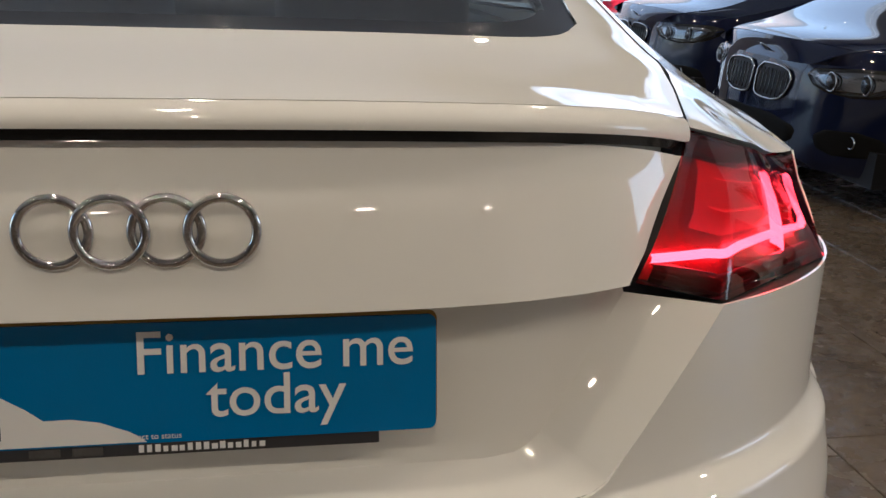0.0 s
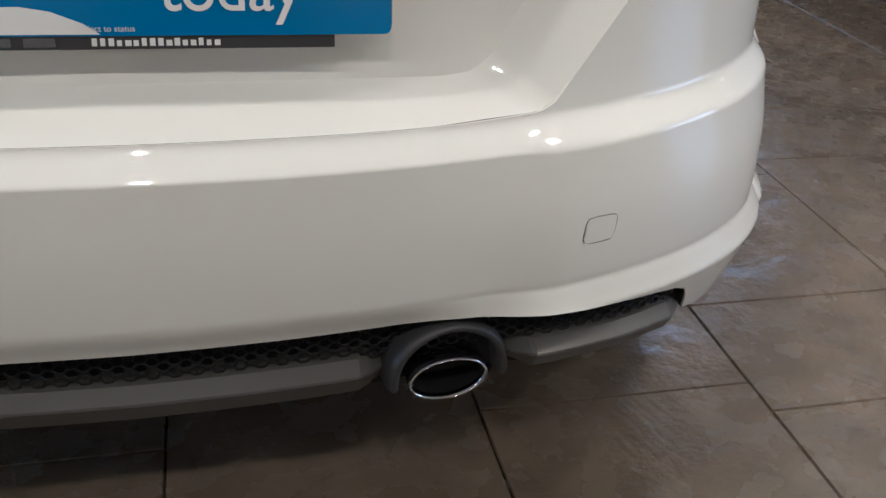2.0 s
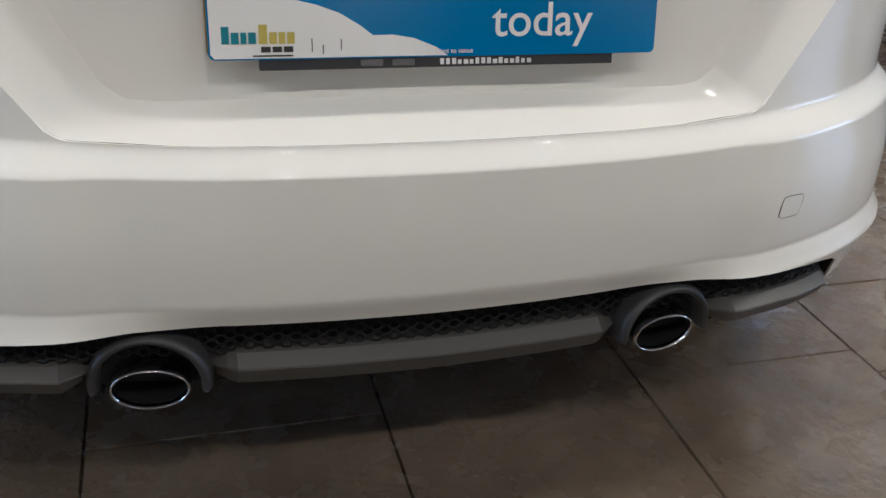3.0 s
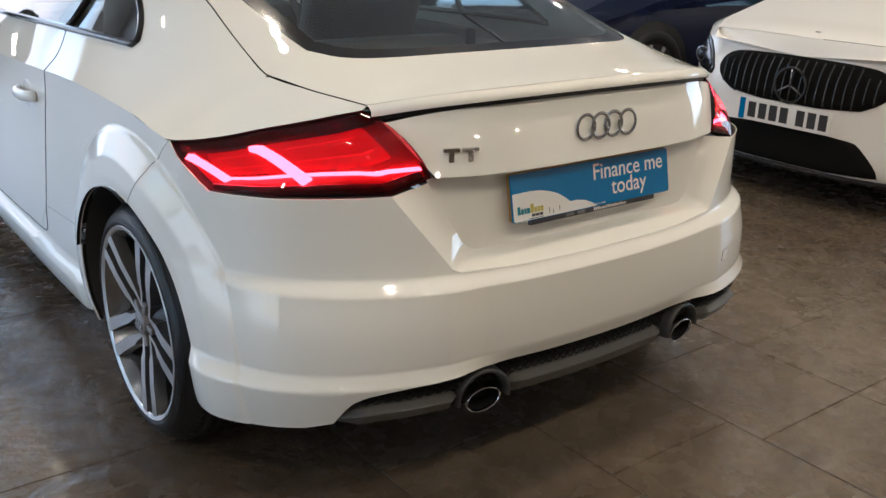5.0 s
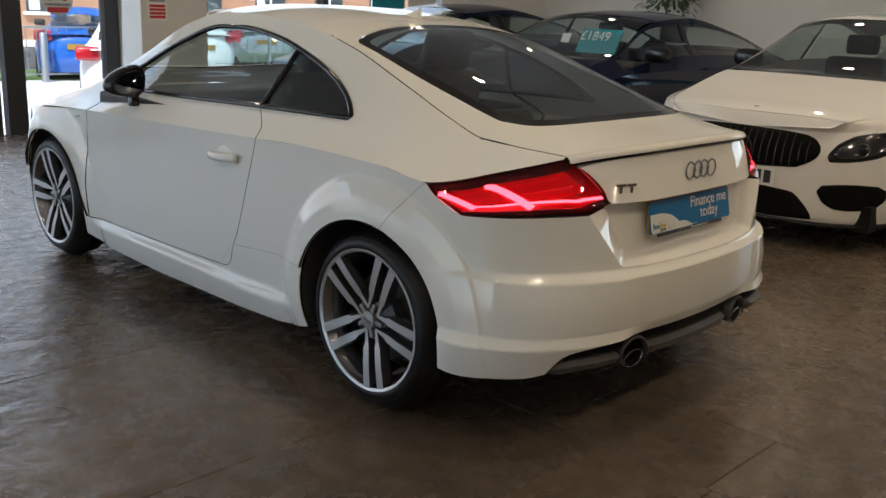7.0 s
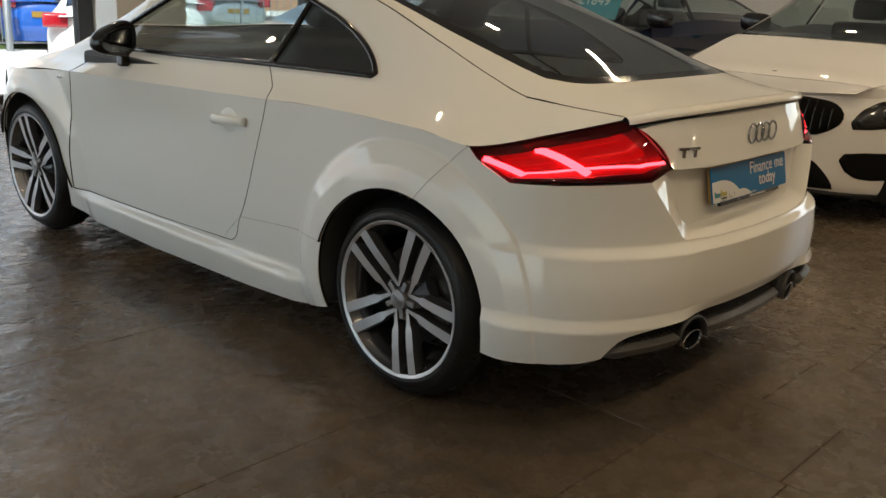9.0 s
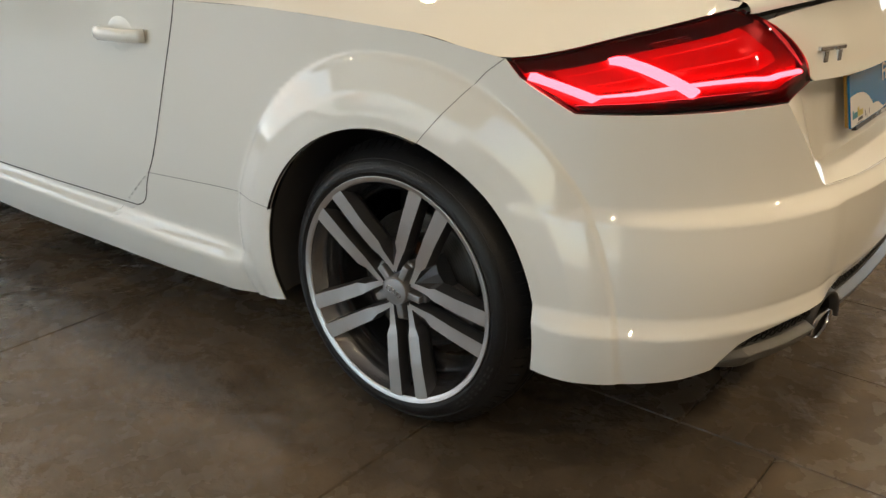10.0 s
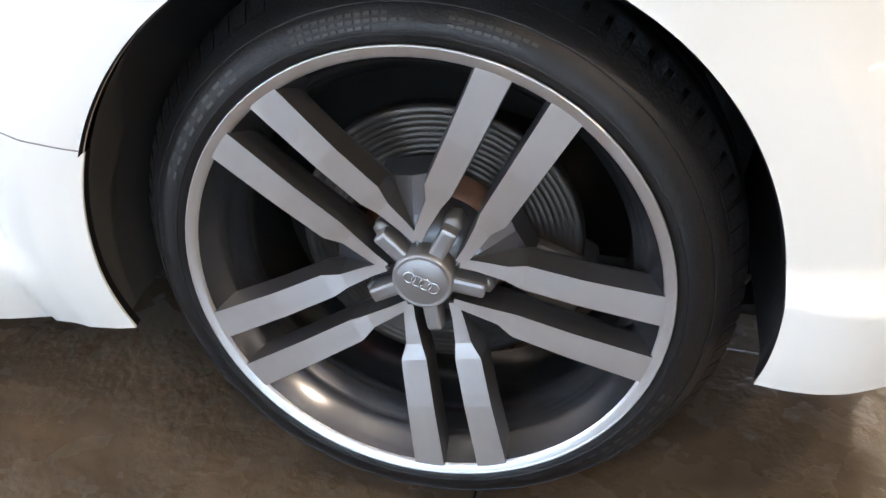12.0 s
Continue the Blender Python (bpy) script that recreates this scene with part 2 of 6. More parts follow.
def panel(name, g, m, parent, label="", turn=0.012, flip=False, gap=0.0015, edges="lrbt", side=1):
    """A sheet panel from a grid of places, its edges turned inwards; side -1 mirrors it in x."""
    g = np.array(g, float)
    n = grid_normals(g) * (-1 if flip else 1)
    if gap:
        for k, (a, b) in {"b": (0, 1), "t": (-1, -2)}.items():
            if k in edges:
                d = g[b] - g[a]
                g[a] += d / (np.linalg.norm(d, axis=1, keepdims=True) + 1e-9) * gap
        for k, (a, b) in {"l": (0, 1), "r": (-1, -2)}.items():
            if k in edges:
                d = g[:, b] - g[:, a]
                g[:, a] += d / (np.linalg.norm(d, axis=1, keepdims=True) + 1e-9) * gap
    nv, nu = g.shape[:2]
    verts = list(g.reshape(-1, 3))
    faces = [(r * nu + c, r * nu + c + 1, (r + 1) * nu + c + 1, (r + 1) * nu + c) for r in range(nv - 1) for c in range(nu - 1)]
    runs = {"b": [(0, c) for c in range(nu)], "r": [(r, nu - 1) for r in range(nv)],
            "t": [(nv - 1, c) for c in range(nu)][::-1], "l": [(r, 0) for r in range(nv)][::-1]}
    slots = [0] * len(faces)
    for k in edges:
        run = runs[k]
        prev = [r * nu + c for r, c in run]
        base = len(verts)
        verts += [g[r, c] for r, c in run]
        prev = list(range(base, base + len(run)))
        for depth in (0.003, turn):
            base = len(verts)
            verts += [g[r, c] - n[r, c] * depth for r, c in run]
            faces += [(prev[i + 1], prev[i], base + i, base + i + 1) for i in range(len(run) - 1)]
            slots += [int(depth == turn)] * (len(run) - 1)
            prev = list(range(base, base + len(run)))
    if flip:
        faces = [f[::-1] for f in faces]
    if side < 0:
        verts = [(-v[0], v[1], v[2]) for v in verts]
        faces = [f[::-1] for f in faces]
    return link(name, verts, faces, m, parent, label, slots=slots, mats=[m, M_SATIN])


def tube(name, pts, r, m, parent, label="", n=8, closed=False, flat=1.0):
    """A round or flattened bar along a line."""
    p = np.array(pts, float)
    k = len(p)
    t = np.gradient(p, axis=0) if not closed else np.roll(p, -1, 0) - np.roll(p, 1, 0)
    t /= np.linalg.norm(t, axis=1, keepdims=True) + 1e-12
    up = np.array([0, 0, 1.0])
    verts, faces = [], []
    for i in range(k):
        a = np.cross(t[i], up)
        a = a / np.linalg.norm(a) if np.linalg.norm(a) > 0.05 else np.array([1.0, 0, 0])
        b = np.cross(a, t[i])
        rr = r[i] if hasattr(r, "__len__") else r
        for j in range(n):
            w = 2 * math.pi * j / n
            verts.append(p[i] + a * rr * math.cos(w) * flat + b * rr * math.sin(w))
    last = k if closed else k - 1
    for i in range(last):
        for j in range(n):
            a, b = i * n + j, i * n + (j + 1) % n
            c, d = ((i + 1) % k) * n + (j + 1) % n, ((i + 1) % k) * n + j
            faces.append((a, d, c, b))
    if not closed:
        faces.append(tuple(range(n)))
        faces.append(tuple(range((k - 1) * n, k * n))[::-1])
    return link(name, verts, faces, m, parent, label)


def revolve(name, prof, m, parent, n=72, label="", arc=(0, 2 * math.pi), squash=1.0):
    """Turns (radius, x) round the x axis."""
    verts, faces = [], []
    full = abs(arc[1] - arc[0] - 2 * math.pi) < 1e-6
    k = n if full else n + 1
    for i in range(k):
        w = arc[0] + (arc[1] - arc[0]) * i / n
        for r, x in prof:
            verts.append((x, r * math.cos(w), r * math.sin(w) * squash))
    q = len(prof)
    for i in range(n):
        for j in range(q - 1):
            a, b = i * q + j, ((i + 1) % k) * q + j
            faces.append((a, a + 1, b + 1, b))
    return link(name, verts, faces, m, parent, label)


# ---- the white coupe: shape of its skin (x outwards from its centre line, y ahead of the rear axle) ----
Y0 = 0.10
YF = 2.45
WHEELBASE, AXLE_Z = 2.505, 0.322
LIP = 0.348
f_half = spl([(0.10, 0.80), (0.20, 0.838), (0.30, 0.858), (0.48, 0.868), (0.66, 0.867), (0.80, 0.865), (0.87, 0.867), (0.96, 0.86)])
f_back = spl([(0.10, 0.74), (0.25, 0.80), (0.36, 0.850), (0.40, 0.868), (0.50, 0.876), (0.558, 0.876), (0.5615, 0.873), (0.585, 0.851), (0.66, 0.850), (0.77, 0.850), (0.95, 0.82)])
f_pow = spl([(0.10, 4.4), (0.34, 4.3), (0.475, 4.0), (0.585, 3.6), (0.77, 3.5), (0.95, 3.4)])


def lin(a, b, v):
    """Straight ramp from 0 at a to 1 at b."""
    return np.clip((np.asarray(v, float) - a) / (b - a), 0, 1)


def skin(h, z):
    """Lower skin: h from 0 (rear centre) to 1 (side at Y0), then metres ahead along the side; z height."""
    h, z = np.broadcast_arrays(np.asarray(h, float), np.asarray(z, float))
    a, b, n = f_half(z), f_back(z), f_pow(z)
    a = a * (1 + 0.004 * sstep(1.0, 0.72, h) * sstep(0.60, 0.82, z))
    hf = 1 + YF - Y0
    rear = h < 1
    front = h > hf
    ph = np.where(rear, np.clip(h, 0, 1), np.where(front, 1 - np.clip(h - hf, 0, 1), 1)) * math.pi / 2
    bb = np.where(front, 0.92 - 0.10 * np.abs(z - 0.45), b)
    s, c = np.sin(ph), np.cos(ph)
    nn = np.where(front, 2.6, n)
    r = ((s / a) ** nn + (c / bb) ** nn) ** (-1 / nn)
    x = r * s
    ease = 0.15 * x ** 2 * (1 - np.clip(x / a, 0, 1) ** 4)
    y = np.where(rear, Y0 - r * c + ease, np.where(front, YF + r * c, Y0 + (h - 1)))
    nx, ny = (x / a) ** (nn - 1) / a, np.where(rear | front, (r * c / bb) ** (nn - 1) / bb, 0) * np.where(front, 1, -1)
    q = np.hypot(nx, ny) + 1e-9
    nx, ny = nx / q, ny / q
    out = np.zeros_like(x)
    for hub in (0.0, WHEELBASE):
        d = np.hypot(y - hub, z - AXLE_Z)
        out = out + (0.040 - 0.016 * sstep(hub - 0.10, hub - 0.34, y)) * (0.24 * lin(0.4900, 0.4800, d) + 0.62 * lin(0.480, 0.418, d) + 0.14 * lin(0.418, 0.370, d)) * sstep(0.0, 0.25, z + 0.12)
    out = out + 0.026 * lin(0.390, 0.357, z) * sstep(0.26, 0.46, x) * sstep(-0.28, -0.40, y)
    out = out + 0.011 * lin(0.586, 0.564, z) * sstep(0.36, 0.46, x) * sstep(-0.36, -0.50, y)
    out = out + 0.032 * lin(0.277, 0.252, z) * sstep(0.40, 0.55, y) * sstep(2.12, 1.95, y)
    return np.stack([x + nx * out, y + ny * out, z], -1)


H_STEPS = np.linspace(0, 1, 700)


def h_at_x(x, z):
    p = skin(H_STEPS, z)[:, 0]
    return float(np.interp(x, np.maximum.accumulate(p), H_STEPS))


def h_at_y(y, z):
    if y >= Y0:
        if y > YF:
            q = np.linspace(0, 1, 300)
            return float(1 + YF - Y0 + np.interp(y, skin(1 + YF - Y0 + q, z)[:, 1], q))
        return 1 + y - Y0
    p = skin(H_STEPS, z)[:, 1]
    return float(np.interp(y, np.maximum.accumulate(p), H_STEPS))


def by_x(*pts):
    return [(h_at_x(x, z), z) for x, z in pts]


def by_y(*pts):
    return [(h_at_y(y, z), z) for y, z in pts]


# shoulder crease, window line, roof rail and centre line along the car
f_crease = spl([(-0.55, 0.925), (-0.42, 0.880), (-0.243, 0.834), (-0.05, 0.858), (0.37, 0.866), (0.70, 0.855), (1.15, 0.838), (1.65, 0.822), (2.3, 0.80), (2.9, 0.755), (3.3, 0.68)])
f_belt = spl([(-0.26, 0.953), (0.0, 0.960), (0.277, 0.966), (0.80, 0.957), (1.28, 0.942), (1.84, 0.925), (2.2, 0.90)])
f_dlo = spl([(0.277, 0.972), (0.32, 1.01), (0.45, 1.085), (0.64, 1.155), (0.90, 1.218), (1.15, 1.243), (1.30, 1.240), (1.58, 1.165), (1.85, 1.045), (2.05, 0.94)])
f_railx = spl([(-0.55, 0.545), (-0.40, 0.592), (-0.26, 0.628), (-0.10, 0.614), (0.10, 0.594), (0.47, 0.572), (0.80, 0.562), (1.2, 0.557), (1.6, 0.575), (2.0, 0.64), (2.35, 0.70), (2.9, 0.66), (3.3, 0.50)])
f_railz = spl([(-0.55, 0.929), (-0.40, 0.942), (-0.26, 0.957), (-0.10, 1.004), (0.10, 1.075), (0.47, 1.205), (0.80, 1.275), (1.15, 1.300), (1.35, 1.298), (1.6, 1.245), (2.0, 1.055), (2.35, 0.905), (2.9, 0.785), (3.3, 0.66)])
f_mid = spl([(-0.75, 0.958), (-0.66, 0.969), (-0.42, 0.998), (0.0, 1.132), (0.30, 1.222), (0.52, 1.275), (0.80, 1.320), (1.15, 1.345), (1.4, 1.345), (1.75, 1.29), (2.1, 1.12), (2.45, 0.955), (2.9, 0.88), (3.35, 0.72)])


def side_x(y, z):
    """Upper side skin: half-width at y and height z, between crease and rail."""
    y, z = np.broadcast_arrays(np.asarray(y, float), np.asarray(z, float))
    zs, zr, xr = f_crease(y), f_railz(y), f_railx(y)
    xs = crease_x(y)
    t = np.clip((z - zs) / np.maximum(zr - zs, 0.01), 0, 1.2)
    dip = 0.075 * sstep(-0.5, 0.5, y)
    return xs + (xr - xs) * t - dip * 3.2 * t * (1 - t) ** 2


OUT_Y, OUT_Z = -0.243, 0.832
OUT_X = float(skin(h_at_y(OUT_Y, OUT_Z), OUT_Z)[0])
f_lamptop = spl([(-0.56, 0.535), (-0.545, 0.547), (-0.50, 0.602), (-0.42, 0.690), (-0.33, 0.766), (OUT_Y, OUT_X)])
CREASE_TABLE = np.array([(y, skin(h_at_y(y, float(f_crease(y))), float(f_crease(y)))[0]) for y in np.linspace(-0.55, 2.45, 61)])


def crease_x(y):
    y = np.asarray(y, float)
    base = np.interp(y, CREASE_TABLE[:, 0], CREASE_TABLE[:, 1])
    base = np.where(y < OUT_Y, f_lamptop(y), base)
    return np.where(y > 2.45, base - (y - 2.45) ** 2 * 0.25, base)


def top_z(x, y):
    """Roof, rear glass, deck and bonnet: height at x, y."""
    x, y = np.broadcast_arrays(np.asarray(x, float), np.asarray(y, float))
    m, e, w = f_mid(y), f_railz(y), f_railx(y)
    return m - (m - e) * (np.abs(x) / w) ** (2.6 + 0.9 * sstep(0.40, -0.10, y))


# ---- the white coupe ----
coupe = thing("coupe_car", "white two-door coupe with red rear lamps lit, parked on slate floor", "car")
f_lidy = spl([(0.785, -0.712), (0.88, -0.692), (0.94, -0.674), (0.97, -0.672)])
f_lidc = spl([(0.785, 1.15), (0.86, 1.30), (0.94, 1.40), (0.97, 1.45)])


def lid_y(x, z):
    return f_lidy(z) + f_lidc(z) * np.abs(x) ** 4


def chain(pieces):
    """Polyline pieces joined end to end, each (points, count), so that their corners are kept."""
    out = []
    for pts, n in pieces:
        q = resample(pts, n)
        out.append(q if not out else q[1:])
    return np.vstack(out)


def map_skin(g, off=0.0):
    return skin(g[..., 0], g[..., 1])


def arc_lip(a0, a1, n, hub=0.0, r=LIP):
    """Wheel-opening edge from angle a0 to a1 (degrees, 0 ahead, 90 up) as (h, z)."""
    out = []
    for w in np.radians(np.linspace(a0, a1, n)):
        y, z = hub + r * math.cos(w), AXLE_Z + r * math.sin(w)
        out.append((h_at_y(y, z), z))
    return np.array(out)


A_SEAM = 104.0
A_BUMP = 192.0
A_QF = 19.0
A_TIP = -20.0


def build_sides(sd):
    # bumper cover
    bot = by_x((0, 0.354), (0.2, 0.356), (0.42, 0.362), (0.58, 0.350), (0.650, 0.334), (0.672, 0.295), (0.684, 0.258)) + by_y((-0.47, 0.249), (-0.345, 0.232))
    top = by_x((0, 0.585), (0.30, 0.585), (0.415, 0.588), (0.432, 0.597), (0.558, 0.764)) + by_y((-0.375, 0.748), (-0.275, 0.800), (OUT_Y, OUT_Z), (-0.195, 0.795))
    lipb = arc_lip(A_BUMP, A_SEAM, 70)
    bot[-1] = tuple(lipb[0])
    top = top + [tuple(lipb[-1])]
    c1 = chain([(top[:4], 50), (top[3:5], 30), (top[4:6], 36), (top[5:8], 18), (top[7:9], 8), (top[8:], 10)])
    c1 = np.vstack([resample(c1[i:i + 2], 3)[:-1] for i in range(len(c1) - 1)] + [c1[-1:]])
    lipb = arc_lip(A_BUMP, A_SEAM, 120)
    fine = resample(bot, 600, 1)
    s1 = (c1[:, 0] - c1[0, 0]) / (c1[-1, 0] - c1[0, 0])
    s0 = (fine[:, 0] - fine[0, 0]) / (fine[-1, 0] - fine[0, 0])
    c0 = np.stack([np.interp(s1, s0, fine[:, k]) for k in (0, 1)], 1)
    v = np.linspace(0, 1, 120)[:, None, None]
    g = c0[None] * (1 - v) + c1[None] * v
    g = g + (lipb - g[:, -1])[:, None] * (np.clip((s1 - 0.55) / 0.45, 0, 1) ** 2)[None, :, None]
    panel("bumper_cover", map_skin(g), M_WHITE, coupe, side=sd, edges="rbt", turn=0.02, gap=0.0)
    # quarter panel below the crease
    lipq = arc_lip(A_SEAM, A_QF, 119)
    outer = by_y((OUT_Y, OUT_Z), (-0.05, 0.858), (0.10, 0.862), (0.37, 0.866), (0.667, 0.855), (0.745, 0.62), (0.80, 0.46), (0.836, 0.409))
    g = coons(lipq, chain([(outer[:5], 75), (outer[4:], 45)]), chain([([lipq[0], *by_y((-0.195, 0.795))], 24), ([*by_y((-0.195, 0.795)), outer[0]], 17)]), resample([lipq[-1], *by_y((0.472, 0.436)), outer[-1]], 40))
    panel("quarter_panel", map_skin(g)[:, ::-1], M_WHITE, coupe, side=sd, edges="b", flip=False, gap=0.0)
    # sill
    lips = arc_lip(A_QF, A_TIP, 18)
    lipf = arc_lip(180 + 24, 180 - 13, 18, hub=WHEELBASE)
    topc = [lips[0], *by_y((0.472, 0.436), (0.836, 0.409), (0.842, 0.388), (0.857, 0.333), (0.878, 0.312), (0.906, 0.3015), (1.30, 0.2895), (1.80, 0.279), (2.113, 0.279)), lipf[-1]]
    botc = [lips[-1], *by_y((0.45, 0.168), (0.80, 0.148), (1.5, 0.136), (2.0, 0.150)), lipf[0]]
    g = coons(resample(botc, 158), chain([(topc[:2], 30), (topc[1:3], 40), (topc[2:], 90)]), lips[::-1], lipf)
    panel("side_sill", map_skin(g), M_WHITE, coupe, side=sd, edges="lrb", gap=0.0)
    # fine joints between bumper, quarter panel and sill
    for line_pts, k in (([lips[0], *by_y((0.472, 0.436), (0.836, 0.409))], 80), ([lipq[0], *by_y((-0.195, 0.795), (OUT_Y, OUT_Z))], 60)):
        w = map_skin(resample(line_pts, k, 1)) * (sd, 1, 1)
        tube("panel_joint", w, 0.0009, M_JOINT, coupe, n=5)
    # door skin below the crease
    topc = by_y((0.667, 0.855), (1.15, 0.838), (1.65, 0.822), (2.10, 0.808))
    botc = by_y((0.906, 0.303), (1.30, 0.291), (1.80, 0.282), (2.105, 0.282))
    rear = by_y((0.906, 0.303), (0.880, 0.313), (0.859, 0.334), (0.842, 0.39), (0.80, 0.46), (0.745, 0.62), (0.667, 0.855))
    g = coons(resample(botc, 50), resample(topc, 50), resample(rear, 30, 1), resample([botc[-1], topc[-1]], 30))
    door = panel("door", map_skin(g), M_WHITE, coupe, side=sd, edges="lrb", gap=0.0022)
    # front wing
    lipw = arc_lip(180 - 13, 18, 60, hub=WHEELBASE)
    outer = [*by_y((2.113, 0.283), (2.108, 0.55), (2.10, 0.808), (2.45, 0.785))] + [(1 + YF - Y0 + q, z) for q, z in ((0.25, 0.762), (0.42, 0.72))]
    g = coons(lipw, resample(outer, 60), resample([lipw[0], outer[0]], 14), resample([lipw[-1], outer[-1]], 14))
    panel("front_wing", map_skin(g)[:, ::-1], M_WHITE, coupe, side=sd, edges="rlb", gap=0.0004)
    lipn = arc_lip(18, -25, 14, hub=WHEELBASE)
    hf = 1 + YF - Y0
    nose_t, nose_b = [(hf + 0.42, 0.72), (hf + 0.7, 0.70), (hf + 1, 0.69)], [lipn[-1], (hf + 0.6, 0.19), (hf + 1, 0.20)]
    g = coons(resample(nose_b, 40), resample([lipn[0], *nose_t], 40), lipn[::-1], resample([nose_b[-1], nose_t[-1]], 14))
    panel("front_bumper", map_skin(g), M_WHITE, coupe, side=sd, edges="lt")

    # upper side: shoulders and pillar
    def upper(g):
        y, z = g[..., 0], g[..., 1]
        return np.stack([side_x(y, z), y, z], -1)

    def along(f, y0, y1, n):
        y = np.linspace(y0, y1, n)
        return np.stack([y, f(y)], 1)
    n = 60
    g = coons(along(f_crease, -0.54, 0.667, n), resample(np.vstack([along(f_railz, -0.545, -0.26, 30), along(f_belt, -0.259, 0.797, 60)]), n),
              resample([(-0.54, float(f_crease(-0.54))), (-0.545, float(f_railz(-0.545)))], 14), resample([(0.667, 0.855), (0.69, 0.89), (0.797, 0.957)], 14))
    panel("rear_shoulder", upper(g), M_WHITE, coupe, side=sd, edges="rl")
    g = coons(along(f_crease, 0.667, 2.10, n), along(f_belt, 0.797, 2.02, n),
              resample([(0.667, 0.855), (0.69, 0.89), (0.797, 0.957)], 12), resample([(2.10, float(f_crease(2.10))), (2.02, float(f_belt(2.02)))], 12))
    panel("door_shoulder", upper(g), M_WHITE, door, side=sd, edges="lrt", gap=0.003)
    g = coons(along(f_crease, 2.10, 2.82, 40), along(f_railz, 2.02, 2.82, 40),
              resample([(2.10, float(f_crease(2.10))), (2.06, 0.91), (2.02, float(f_railz(2.02)))], 12), resample([(2.82, float(f_crease(2.82))), (2.82, float(f_railz(2.82)))], 12))
    panel("wing_top", upper(g), M_WHITE, coupe, side=sd, edges="l")
    low = resample(np.vstack([along(f_belt, -0.26, 0.275, 30), along(f_dlo, 0.278, 2.04, 90)]), 110)
    g = coons(low, along(f_railz, -0.26, 2.03, 110), resample([low[0], (-0.26, 0.957)], 10), resample([low[-1], (2.03, float(f_railz(2.03)))], 10))
    panel("roof_side_rail", upper(g), M_WHITE, coupe, side=sd, edges="", gap=0)

    # dark shut lines round the door and beside the wing
    rear_line = map_skin(resample(rear, 60, 1))
    for line_pts in (rear_line, upper(resample([(0.667, 0.855), (0.69, 0.89), (0.797, 0.957)], 20)), map_skin(resample(botc, 60)),
                     map_skin(resample(by_y((2.106, 0.285), (2.104, 0.55), (2.10, 0.808)), 40)), upper(resample([(2.10, float(f_crease(2.10))), (2.02, float(f_belt(2.02)))], 14))):
        tube("shut_line", line_pts * (sd, 1, 1), 0.0015, M_SHUT, coupe, n=5)
    # side glass and its trim
    def pane(y0, y1, n, lean0, lean1):
        lo = np.array([(y, float(f_belt(y)) + 0.004) for y in np.linspace(y0, y1, n)])
        hi = np.array([(y, float(f_dlo(y)) - 0.002) for y in np.linspace(y0 + lean0, y1 + lean1, n)])
        g = coons(lo, hi, resample([lo[0], hi[0]], 14), resample([lo[-1], hi[-1]], 14))
        w = upper(g)
        w[..., 0] -= 0.010
        return w
    q = panel("quarter_window", pane(0.285, 0.790, 30, 0.03, -0.066), M_GLASS, coupe, side=sd, edges="", gap=0)
    q.visible_shadow = False
    q = panel("door_window", pane(0.805, 1.99, 50, -0.066, 0.0), M_GLASS, door, side=sd, edges="", gap=0)
    q.visible_shadow = False
    loop = np.vstack([along(f_belt, 0.285, 2.0, 60), along(f_dlo, 0.278, 2.04, 90)[::-1]])
    w = upper(loop)
    w[:, 0] = (w[:, 0] + 0.001) * sd
    tube("window_trim", w, 0.011, M_BLACK, coupe, "gloss black window surround", closed=True, n=6)
    div = upper(resample([(0.797, 0.957), (0.731, float(f_dlo(0.731)))], 12))
    div[:, 0] = (div[:, 0] - 0.003) * sd
    tube("window_divider", div, 0.012, M_BLACK, coupe, n=6)

    # rear lamp: lens over a moulded reflector with glowing guides
    bot_h = [tuple(v) for v in skin(*np.array(by_x((0.558, 0.766)) + by_y((-0.50, 0.758), (-0.375, 0.750))).T)]
    c0 = resample([(0.459, float(lid_y(0.459, 0.79)), 0.790)] + bot_h, 60)
    ys = np.linspace(-0.545, OUT_Y, 40)
    c1 = resample(np.stack([crease_x(ys), ys, f_crease(ys) - 0.005], 1), 60)
    inn = resample([c0[0], (0.480, -0.655, 0.835), (0.515, -0.610, 0.89), c1[0]], 24, 2)
    outr = resample([c0[-1], *[tuple(v) for v in skin(*np.array(by_y((-0.275, 0.798))).T)], c1[-1]], 24)
    g = coons(c0, c1, inn, outr)
    nrm = grid_normals(g)
    if nrm[10, 30, 1] > 0:
        nrm = -nrm
    uu = np.linspace(0, 1, 60)
    inward = np.stack([-0.95 * uu ** 1.3, 0.25 + 0.75 * (1 - uu), 0 * uu], 1)
    inward /= np.linalg.norm(inward, axis=1, keepdims=True)
    lamp = panel("rear_lamp", g + inward[None] * 0.024, M_REDBODY, coupe, "red rear lamp, lit", side=sd, edges="", gap=0)
    lens = panel("lens", g, M_LENS, lamp, "clear red outer lens", side=sd, edges="lrbt", turn=0.03)
    lens.visible_shadow = False

    def lamp_at(u, v, d):
        i, j = v * 23, u * 59
        i0, j0 = min(int(i), 22), min(int(j), 58)
        a, b = i - i0, j - j0
        p = (g[i0, j0] * (1 - a) * (1 - b) + g[i0 + 1, j0] * a * (1 - b) + g[i0, j0 + 1] * (1 - a) * b + g[i0 + 1, j0 + 1] * a * b)
        p = p + inward[j0] * d
        return (p[0] * sd, p[1], p[2])

